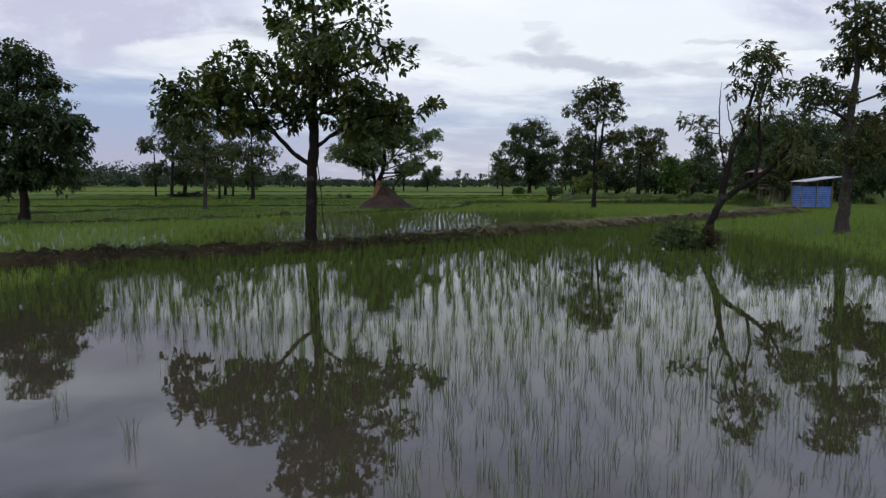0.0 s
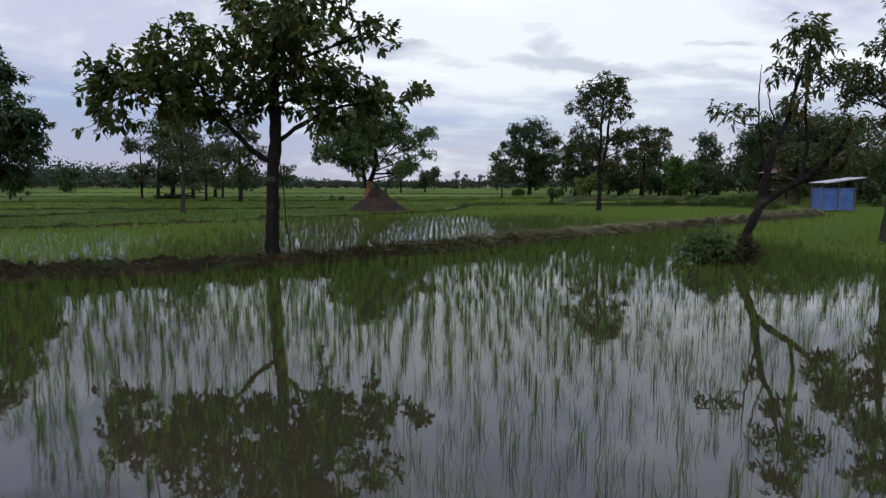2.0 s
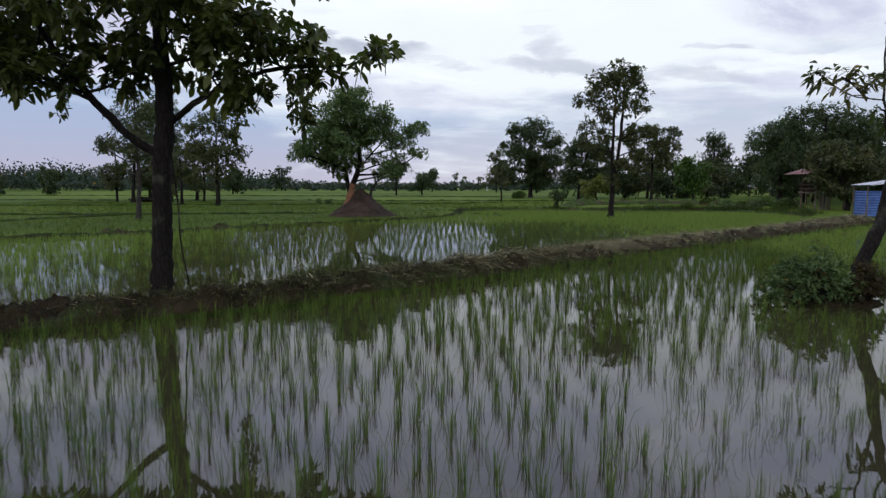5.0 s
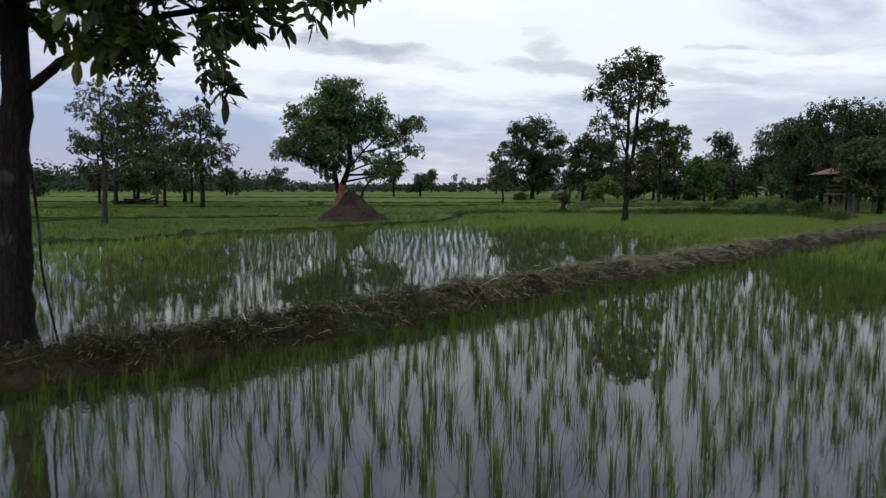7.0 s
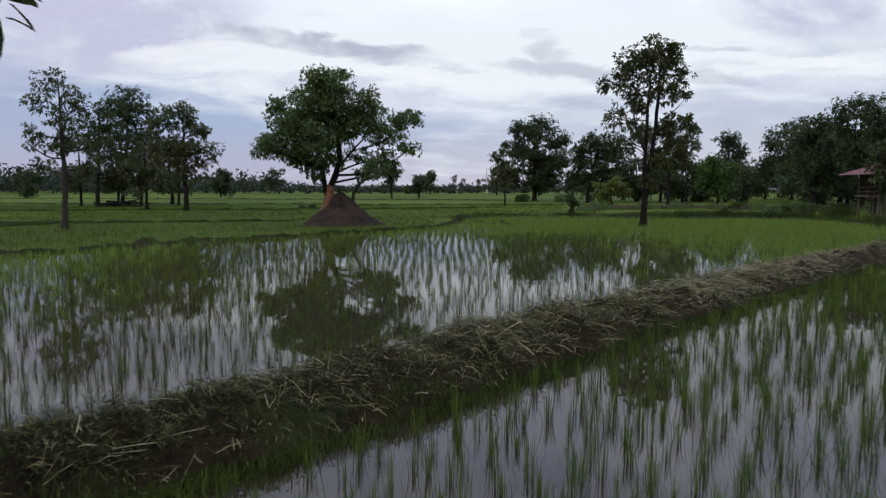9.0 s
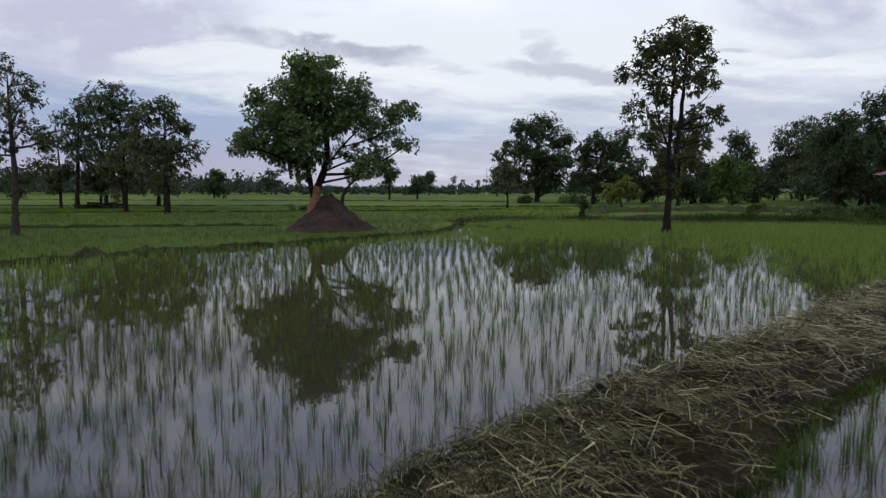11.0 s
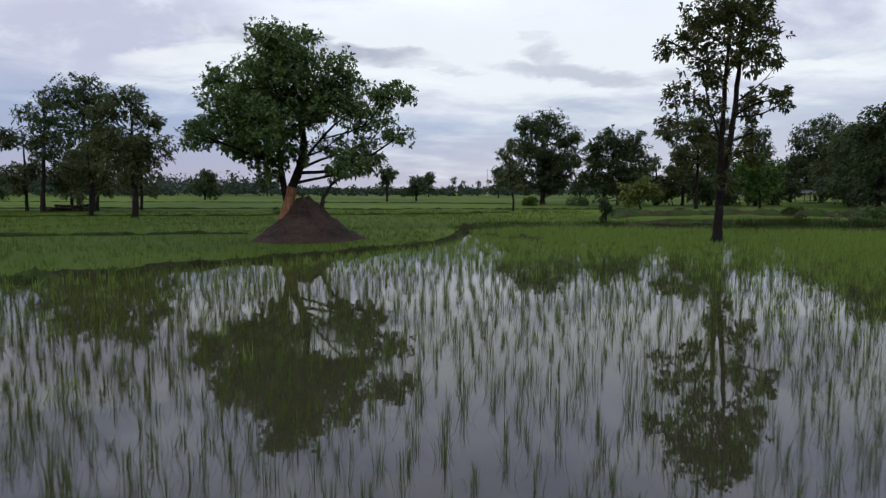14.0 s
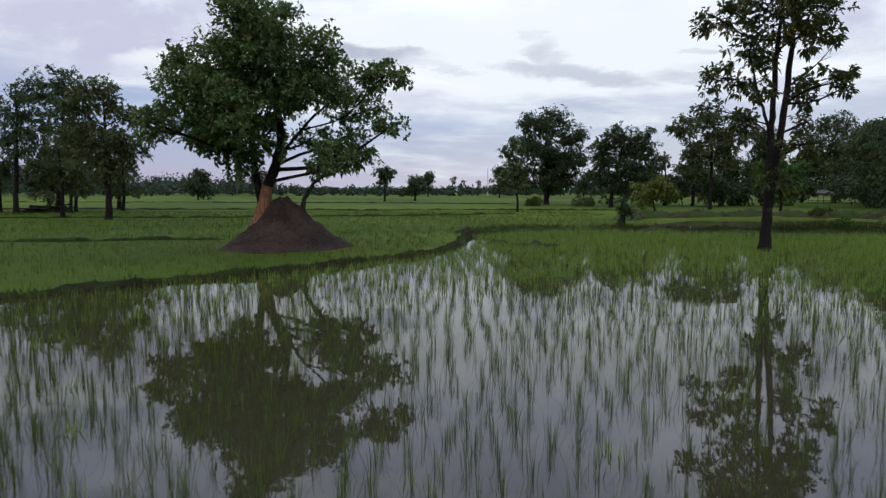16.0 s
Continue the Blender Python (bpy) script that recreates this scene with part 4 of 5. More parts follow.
tree("mound_tree", "wide dense green tree with peeled orange trunk on a termite mound", (-5.3, 48.0, 0.0),
     [(0, 0, 0.7, 0.30), (0.12, 0, 1.4, 0.22), (0.32, 0, 2.2, 0.18), (0.62, 0, 3.0, 0.16), (0.75, 0.1, 4.0, 0.13), (0.5, 0.1, 5.6, 0.09), (0.4, 0.0, 7.6, 0.03)],
     [(x, y, z * 0.97, q) for x, y, z, q in LOBES_G], 0.165, 0.52, LEAF_FRESH, BARK_DARK, 3.1, 8, 16, 0.25, oval=None, spread=0.27, flare=1.2, lower=(2.15, BARK_PEELED, "peeled orange lower trunk"),
     stems=[[(0.1, 0, 1.4, 0.14), (-0.1, 0.1, 2.4, 0.12), (-0.25, 0.1, 3.6, 0.10), (-0.6, 0.0, 5.2, 0.07), (-0.9, 0.1, 6.8, 0.03)], [(0.62, 0, 3.0, 0.06), (1.3, -0.1, 3.8, 0.05), (2.2, -0.2, 4.7, 0.035), (3.3, -0.4, 5.4, 0.015)]])
def hanging_vine(root, top, length, seed, mat=LEAF_FRESH, leaf=0.1):
    """A leafy strand hanging from a limb."""
    r = np.random.default_rng(seed)
    p = np.array(top) + np.stack([r.normal(0, 0.02, 9).cumsum(), r.normal(0, 0.02, 9).cumsum(), -np.linspace(0, length, 9)], 1)
    v, t = tube(p, np.full(9, 0.006), 4)
    ob = child("hanging_vine", mesh_np("hanging_vine", v, t, BARK_GREY), root, "leafy hanging vine")
    n = int(length * 130)
    q = p[0] + (p[-1] - p[0]) * r.uniform(0, 1, (n, 1)) + r.normal(0, 0.045, (n, 3))
    d = unit(r.normal(0, 0.6, (n, 3)) + [0, 0, -0.7])
    size = leaf * r.uniform(0.7, 1.3, n)
    v, t = leaf_mesh(q, d, size, size * 0.6, r)
    child("foliage", mesh_np("foliage", v, t, mat), ob)


MOUND_TREE = scene.objects["mound_tree"]
for k, (hx, hy, hz, hl) in enumerate(((-1.15, -0.6, 3.8, 0.9), (-0.95, -0.3, 3.8, 1.2), (-0.6, -0.5, 3.7, 0.7), (-0.3, -0.4, 3.6, 1.1), (-1.7, -0.8, 3.9, 0.6), (0.0, -0.5, 3.5, 0.9), (-0.75, 0.2, 3.8, 1.3), (1.0, -0.6, 3.6, 0.6), (-2.3, 0.0, 4.0, 0.5), (-0.45, -0.7, 3.6, 1.3), (-0.85, -0.7, 3.7, 0.8), (-0.15, 0.1, 3.6, 1.2), (0.15, -0.3, 3.4, 0.6))):
    hanging_vine(MOUND_TREE, (hx, hy, hz), hl, 800 + k, LEAF_FRESH, 0.15)
for k, (hx, hy, hz, hl) in enumerate(((1.5, -0.3, 3.7, 0.75), (1.62, -0.2, 3.7, 0.5), (2.3, -0.3, 3.7, 0.8), (2.45, -0.3, 3.6, 0.6), (-0.9, -0.9, 3.5, 0.5), (0.85, 1.25, 4.0, 1.5), (0.95, 1.3, 4.0, 0.9))):
    hanging_vine(NEAR_TREE, (hx, hy, hz), hl, 820 + k, LEAF_BROAD, 0.09)
tree("young_tree", "thin leaning young tree on the termite mound's flank", (-3.95, 48.5, 1.2),
     [(0, 0, -0.1, 0.09), (0.1, 0, 0.5, 0.08), (0.5, -0.1, 1.1, 0.06), (1.3, -0.2, 1.5, 0.04)],
     [(1.2, -0.4, 1.7, 0.62), (2.0, 0.2, 2.0, 0.55), (0.5, 0.3, 1.6, 0.45)], 0.2, 0.44, LEAF_FRESH, BARK_GREY, 2.6, 7, 17)
tree("field_tree", "slender tree with an airy crown in green rice", (-17.4, 44.6, 0.0),
     [(0, 0, -0.1, 0.16), (0.05, 0, 1.2, 0.13), (0.15, 0, 2.6, 0.11), (0.1, 0, 4.4, 0.08), (0.1, 0, 6.9, 0.02)],
     LOBES_H, 0.17, 0.5, LEAF_DULL, BARK_GREY, 1.15, 7, 18, oval=None, limb_size=1.3)
GROUP = "grove beyond the green field"
for lob, base, hh, mat, s in ((LOBES_T1, (-35.0, 79.0), 10.0, LEAF_DEEP, 19), (LOBES_T2, (-37.0, 88.0), 12.0, LEAF_DEEP, 20), (LOBES_T3, (-32.0, 90.0), 6.0, LEAF_DULL, 21), (LOBES_T4, (-21.0, 67.5), 8.2, LEAF_DULL, 22)):
    lean = lob[0][0]
    tagged(tree("field_tree", "dark rounded tree in a grove on the rice field", (*base, 0.0),
                [(0, 0, -0.1, 0.24), (0.05, 0, 1.4, 0.19), (lean * 0.4, 0, hh * 0.5, 0.14), (lean * 0.8, 0, hh, 0.03)],
                lob, 0.31, 0.5, mat, BARK_DARK, 1.9, 7, s, oval=None), group=GROUP)
for k, (gx, gy, hh, w) in enumerate(((-32.6, 83.5, 8.0, 1.7), (-29.5, 86.0, 7.0, 1.6), (-38.5, 82.0, 8.5, 2.0), (-25.6, 70.0, 6.0, 1.4), (-31.0, 80.0, 5.0, 1.7), (-36.0, 85.0, 6.0, 2.0))):
    r = np.random.default_rng(560 + k)
    lob = [(r.normal(0, 0.5 * w), r.normal(0, 0.5 * w), hh * r.uniform(0.22, 0.92), w * r.uniform(0.4, 0.6)) for q in range(8)]
    tagged(tree("field_tree", "slim dark tree among the grove's rounded trees", (gx, gy, 0.0), [(0, 0, -0.1, 0.15), (0.1, 0, hh * 0.4, 0.11), (0, 0, hh * 0.9, 0.03)],
                lob, 0.3, 0.5, LEAF_DULL, BARK_DARK, 2.2, 7, 570 + k, oval=None), group=GROUP)
for lob, base, hh, mat, s, lab, r in ((LOBES_R1, (8.1, 83.5), 5.4, LEAF_DULL, 23, "small thin-trunked tree in the green field", 0.12), (LOBES_R2, (15.8, 112.0), 11.0, LEAF_DEEP, 24, "large spreading dark tree far across the fields", 0.4),
                                      (LOBES_R3, (20.9, 98.0), 8.0, LEAF_DEEP, 25, "round dark-green tree beyond the pond", 0.25), (LOBES_R4, (17.5, 74.0), 2.2, LEAF_YELLOW, 26, "low umbrella-shaped yellow-green tree by the pond", 0.1),
                                      (LOBES_R5, (28.7, 89.6), 9.0, LEAF_DULL, 27, "airy brownish tree behind the pond", 0.2), (LOBES_R6, (29.5, 78.0), 4.5, LEAF_BRIGHT, 28, "bright green young tree at the pond's far side", 0.12),
                                      (LOBES_R7, (52.3, 124.0), 10.5, LEAF_DEEP, 29, "dark pointed tree at the wood's edge", 0.3), ([(x * 1.28, y, z * 1.28, q * 1.28) for x, y, z, q in LOBES_W1], (62.5, 122.0), 11.5, LEAF_DEEP, 30, "dark tree at the edge of the wood", 0.3),
                                      ([(x + 0.5, y, z * 0.93, q) for x, y, z, q in LOBES_W2], (37.2, 74.0), 7.5, LEAF_DEEP, 31, "dense dark tree behind the stilt hut", 0.3), ([(x + 0.6, y, z * 0.94, q) for x, y, z, q in LOBES_W3], (34.5, 62.0), 8.2, LEAF_DEEP, 32, "tall feathery green tree overhanging the hut", 0.28),
                                      (LOBES_W4, (29.8, 51.7), 4.5, LEAF_DULL, 33, "low bushy mango tree beside the stilt hut", 0.2)):
    lean = float(np.mean([q[0] for q in lob]))
    far = base[1] > 70
    tree("field_tree", lab, (*base, 0.0), [(0, 0, -0.1, r), (0.03, 0, hh * 0.2, r * 0.8), (lean * 0.4, 0, hh * 0.5, r * 0.6), (lean, 0, hh, r * 0.15)],
         lob, 0.36 if far else 0.26, 0.5, mat, BARK_DARK, 3.8 if 24 <= s <= 29 else 2.4, 7, s, oval=None)
tree("shrub", "small upright dark shrub on the pond bank", (10.2, 57.6, 0.1), [(0, 0, -0.1, 0.05), (0, 0, 0.7, 0.035), (0, 0, 1.4, 0.01)], LOBES_S, 0.16, 0.5, LEAF_DEEP, BARK_DARK, 3.0, 6, 34, category="shrub")

# more trees of the dark wood on the village side
WOOD_SPOTS = ((38.0, 62.0, 7.0), (43.0, 68.0, 8.5), (48.0, 60.0, 8.0), (47.0, 84.0, 8.0), (52.0, 78.0, 10.0), (60.0, 92.0, 11.0), (62.0, 112.0, 11.0), (72.0, 128.0, 12.0), (38.0, 52.0, 6.5), (45.0, 50.0, 8.0), (39.0, 46.5, 6.0), (48.0, 126.0, 6.5), (50.0, 94.0, 9.5), (46.0, 106.0, 5.5), (55.0, 104.0, 10.5), (43.5, 80.0, 7.5), (50.0, 40.0, 8.0), (29.7, 105.0, 6.2), (33.3, 105.0, 7.3), (37.6, 106.0, 7.3), (31.0, 116.0, 6.5), (61.0, 128.0, 7.0), (55.0, 127.0, 6.0), (66.0, 120.0, 8.0), (25.5, 108.0, 4.6), (35.0, 101.0, 5.0), (41.0, 101.0, 5.5))
for k, (wx, wy, hh) in enumerate(WOOD_SPOTS):
    r = np.random.default_rng(300 + k)
    lob = [(r.normal(0, 0.24 * hh), r.normal(0, 0.2 * hh), hh * r.uniform(0.14, 0.88), hh * r.uniform(0.14, 0.24)) for q in range(11)] + [(0, 0, hh * 0.9, hh * 0.15)]
    tagged(tree("wood_tree", "dense dark-green tree in the wood behind the hut", (wx, wy, 0.0), [(0, 0, -0.1, 0.22), (0.1, 0, hh * 0.3, 0.17), (0, 0, hh * 0.9, 0.03)],
                lob, 0.46, 0.5, (LEAF_DEEP, LEAF_DEEP, LEAF_DULL, LEAF_DEEP)[k % 4], BARK_DARK, 1.85, 7, 100 + k, oval=None), group="wood behind the hut")
# single trees standing far out in the fields
OUTLYING = ((-62.0, 248.0, 10.5, 3.8), (-49.0, 154.0, 7.0, 3.8), (-8.6, 134.0, 6.2, 2.2), (-3.6, 142.0, 5.5, 2.4), (-2.5, 215.0, 8.0, 3.4), (-90.0, 150.0, 6.5, 3.0), (17.0, 190.0, 8.5, 3.2), (25.0, 165.0, 6.0, 2.6), (6.0, 255.0, 8.0, 1.4), (9.5, 262.0, 7.0, 1.5), (15.5, 255.0, 7.0, 1.5), (30.0, 150.0, 6.0, 2.4), (-110.0, 150.0, 6.0, 3.4), (-96.0, 140.0, 5.0, 3.0))
for k, (wx, wy, hh, w) in enumerate(OUTLYING):
    r = np.random.default_rng(500 + k)
    lob = [(r.normal(0, 0.42 * w), r.normal(0, 0.4 * w), hh * r.uniform(0.22, 0.88), w * r.uniform(0.32, 0.5)) for q in range(9)]
    tagged(tree("field_tree", "solitary round-crowned tree far across the fields", (wx, wy, 0.0), [(0, 0, -0.1, 0.2), (0, 0, hh * 0.4, 0.16), (0, 0, hh * 0.85, 0.04)],
                lob, 0.62, 0.5, LEAF_DEEP, BARK_DARK, 2.8, 7, 140 + k, sides=6, oval=None), group="trees far out in the fields")


# ---- far tree line ----
def build_tree_line():
    r = np.random.default_rng(77)
    pieces = []
    for k in range(1150):
        y = r.uniform(235, 430)
        x = r.uniform(-0.95, 0.95) * y
        hh = r.uniform(2.4, 6.6) * (0.8 + 0.45 * (abs(x + 40) > 90)) * (1 + 0.3 * math.sin(x * 0.11) * math.sin(x * 0.043 + 1))
        if -0.01 < x / y < 0.09:
            hh *= 0.75
        if x < -0.25 * y:
            hh *= 1.6
        w = hh * r.uniform(0.5, 1.1)
        n = int(24 + 7 * hh)
        d = unit(r.normal(size=(n, 3)))
        c = np.array([x, y, hh * 0.48]) + d * np.array([w, w, hh * 0.48]) * (r.uniform(0, 1, (n, 1)) ** 0.45) * 0.95
        size = r.uniform(0.8, 1.7, n)
        a, e = unit(r.normal(size=(n, 3))), unit(r.normal(size=(n, 3)))
        s = size[:, None] * 0.5
        quad = np.stack([c - a * s, c - e * s * 0.8, c + a * s, c + e * s * 0.8], 1).reshape(-1, 3)
        q = np.arange(n)[:, None] * 4
        pieces.append((quad, np.concatenate([q + [0, 1, 2], q + [0, 2, 3]], 1).reshape(-1, 3)))
    v, t = merge(pieces)
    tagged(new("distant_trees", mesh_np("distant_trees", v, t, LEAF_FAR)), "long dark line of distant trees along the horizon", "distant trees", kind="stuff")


build_tree_line()


# ---- rice, grass and straw ----
def blades(p, height, lean, turn, width, segments=2):
    """Bent grass blades at points p."""
    d = np.stack([np.cos(turn), np.sin(turn)], 1)
    s = np.stack([-d[:, 1], d[:, 0], 0 * turn], 1) * (width / 2)[:, None]
    flat = np.concatenate([d, 0 * turn[:, None]], 1)
    mid = p + flat * (lean * 0.38 * height)[:, None] + np.array([0, 0, 1.0]) * (0.62 * height)[:, None]
    tip = p + flat * (lean * height)[:, None] + np.array([0, 0, 1.0]) * (height * (1 - 0.25 * lean))[:, None]
    k = np.arange(len(p))[:, None]
    if segments == 1:
        return np.stack([p - s, p + s, tip], 1).reshape(-1, 3), k * 3 + [0, 1, 2]
    v = np.stack([p - s, p + s, mid + s * 0.9, mid - s * 0.9, tip], 1).reshape(-1, 3)
    return v, np.concatenate([k * 5 + [0, 1, 2], k * 5 + [0, 2, 3], k * 5 + [3, 2, 4]], 1).reshape(-1, 3)


def plants(xy, r, per, height, spread, width, segments, z=-0.03, sag=0.15):
    n = len(xy)
    who = np.repeat(np.arange(n), per)
    size = (r.uniform(0.65, 1.2, n) * (1 + 0.22 * waves(xy[:, 0], xy[:, 1], 15, 2.6)))[who]
    p = np.concatenate([xy[who] + r.normal(0, spread, (len(who), 2)), np.full((len(who), 1), z)], 1)
    hh = height * size * r.uniform(0.6, 1.15, len(who)) - z
    lean = np.abs(r.normal(sag, 0.34, len(who))).clip(0, 1.3)
    return blades(p, hh, lean, r.uniform(0, 6.283, len(who)), width * r.uniform(0.7, 1.3, len(who)), segments)


def tufts(xy, r, per, height, width, spread=0.02, fan=0.22):
    """Transplanted rice tufts: blades rising close together and fanning out towards their tips."""
    n = len(xy)
    who = np.repeat(np.arange(n), per)
    size = (r.uniform(0.7, 1.2, n) * (1 + 0.2 * waves(xy[:, 0], xy[:, 1], 15, 2.6)))[who]
    turn = r.uniform(0, 6.283, len(who))
    out = np.abs(r.normal(0, spread, len(who)))
    p = np.stack([xy[who, 0] + out * np.cos(turn), xy[who, 1] + out * np.sin(turn), np.full(len(who), -0.03)], 1)
    hh = height * size * r.uniform(0.45, 1.15, len(who)) + 0.03
    lean = (fan * (0.3 + out / spread) * r.uniform(0.4, 1.5, len(who)) + 0.5 * (r.uniform(0, 1, len(who)) < 0.1)).clip(0, 1.3)
    return blades(p, hh, lean, turn + r.normal(0, 0.5, len(who)), width * r.uniform(0.7, 1.3, len(who)), 2)


def paddy_spots(x0, x1, y0, y1, dx, dy, r, jitter=0.05):
    gx, gy = np.meshgrid(np.arange(x0, x1, dx), np.arange(y0, y1, dy))
    gx = gx + 0.10 * waves(gx, gy, 5, 9.0) + 0.05 * waves(gx, gy, 6, 2.2) + r.normal(0, 1.5 * jitter, gx.shape)
    gy = gy + r.normal(0, jitter * 2.0, gy.shape)
    return gx.ravel(), gy.ravel()


def build_rice():
    r = np.random.default_rng(5)
    # near paddy
    x, y = paddy_spots(-16, 30, 2.2, 44, 0.255, 0.235, r, 0.03)
    d, side = dist_line(x, y, DIKE)
    bare = (x < -0.7) & (y < np.minimum(3.7 + 1.5 * (-x - 0.6), 8.2) + 0.8 * waves(x, y, 9, 2.0))
    keep = (side < 0) & (d > 0.98 + 0.12 * waves(x, y, 19, 1.5)) & ~(bare & (r.uniform(0, 1, x.shape) > 0.04)) & (np.hypot(x - 7.3, y - 18.1) > 1.0)
    keep &= r.uniform(0, 1, x.shape) < 0.80 + 0.14 / (1 + np.exp(x - 1.5)) + 0.14 * waves(x, y, 12, 3.0)
    x, y, d = x[keep], y[keep], d[keep]
    close = (x > -8) & (x < 11) & (y < 30)
    sprawl = r.uniform(0, 1, x.shape) < 1 / (1 + np.exp((y - 9.0 + 1.5 * waves(x, y, 16, 3.0)) / 0.9))
    # the plants get thin towards the leaning tree's side
    sprawl |= r.uniform(0, 1, x.shape) < 0.9 / (1 + np.exp(-(x - 2.2 + 0.8 * waves(x, y, 20, 3.5)) / 0.5)) / (1 + np.exp((y - 26.0) / 0.8))
    xy = np.stack([x, y], 1)
    full = r.uniform(0, 1, x.shape) < 1 / (1 + np.exp(-(y - 15.5 + 1.2 * waves(x, y, 18, 3.0)) / 1.0))
    v, t = merge([tufts(xy[close & ~sprawl & ~full], r, 18, 0.29, 0.0043, 0.030, 0.19), tufts(xy[close & full], r, 19, 0.29, 0.0050, 0.030, 0.14)])
    tagged(new("rice_plants", mesh_np("rice_plants", v, t, RICE)), "green young rice tufts in rows in shallow muddy water", "rice plants", kind="stuff")
    v, t = plants(xy[close & sprawl], r, 14, 0.21, 0.04, 0.0036, 2, -0.03, 0.34)
    tagged(new("rice_plants", mesh_np("rice_plants", v, t, RICE_THIN)), "thin sprawling half-drowned rice seedlings in open water", "rice plants", kind="stuff")
    v, t = plants(xy[~close], r, 10, 0.25, 0.05, 0.013, 1)
    tagged(new("rice_plants", mesh_np("rice_plants", v, t, RICE_SIDE)), "rice filling the paddy's outer parts, sky shine in its pale green", "rice plants", kind="stuff")
    # far paddy
    x, y = paddy_spots(-40, 31, 4, 57.5, 0.235, 0.225, r, 0.03)
    d, side = dist_line(x, y, DIKE)
    keep = inside(x, y, FAR_PADDY) & (d > 0.95) & (dist_line(x, y, BUND)[0] > 0.55) & (dist_line(x, y, BANK)[0] > 1.0) & (np.abs(x) < y * 0.85 + 4)
    keep &= (np.hypot(x - 4.3, y - 48.8) > 1.0) & (np.hypot(x - 2.3, y - 54.9) > 1.3)
    keep &= r.uniform(0, 1, x.shape) < 0.8 + 0.14 * waves(x, y, 13, 3.0)
    x, y = x[keep], y[keep]
    near = r.uniform(0, 1, x.shape) < 1 / (1 + np.exp(-(x + 7.5) / 1.1)) / (1 + np.exp((x - 9.5) / 1.2)) / (1 + np.exp((y - 40.5 + 1.5 * waves(x, y, 17, 5.0)) / 1.2))
    dull = near & (r.uniform(0, 1, x.shape) < 1 / (1 + np.exp((x + 1.6 + 0.8 * waves(x, y, 14, 4.0)) / 0.5)))
    v, t = tufts(np.stack([x, y], 1)[dull], r, 19, 0.28, 0.0044, 0.034, 0.2)
    tagged(new("rice_plants", mesh_np("rice_plants", v, t, RICE_DULL)), "dull brownish-green rice tufts in muddy water", "rice plants", kind="stuff")
    near &= ~dull
    far_side = ~near & ~dull
    v, t = tufts(np.stack([x, y], 1)[near], r, 16, 0.25, 0.0035, 0.03, 0.22)
    tagged(new("rice_plants", mesh_np("rice_plants", v, t, RICE_THIN)), "thin olive rice seedlings in rows beyond the straw-covered dike", "rice plants", kind="stuff")
    v, t = plants(np.stack([x, y], 1)[far_side], r, 11, 0.24, 0.05, 0.015, 1)
    tagged(new("rice_plants", mesh_np("rice_plants", v, t, RICE_SIDE)), "green rice at the far sides of the flooded paddy", "rice plants", kind="stuff")
    # dense rice of the fields behind the bund
    x, y = paddy_spots(-48, 14, 24, 84, 0.34, 0.34, r, 0.1)
    beyond = ~inside(x, y, FAR_PADDY) & ~inside(x, y, NEAR_PADDY) & ~inside(x, y, POND)
    keep = beyond & (dist_line(x, y, BUND)[0] > 0.6) & (np.hypot(x + 4.55, y - 48.3) > 2.4) & (np.abs(x) < y * 0.8)
    x, y = x[keep], y[keep]
    v, t = plants(np.stack([x, y], 1), r, 6, 0.26, 0.09, 0.013, 1, 0.0)
    tagged(new("rice_plants", mesh_np("rice_plants", v, t, RICE_DENSE)), "dense green rice of the fields round the mound", "rice plants", kind="stuff")


build_rice()


def on_grid(grid, r, n, lo, hi, along=None):
    """n random places on a bank, between two shares of its width."""
    px, py, z = grid
    m, k = px.shape
    i = r.integers(0, m, n) if along is None else (along(r, n) * (m - 1)).astype(int)
    j = (r.uniform(lo, hi, n) * (k - 1)).astype(int)
    return np.stack([px[i, j], py[i, j], z[i, j]], 1), i / m


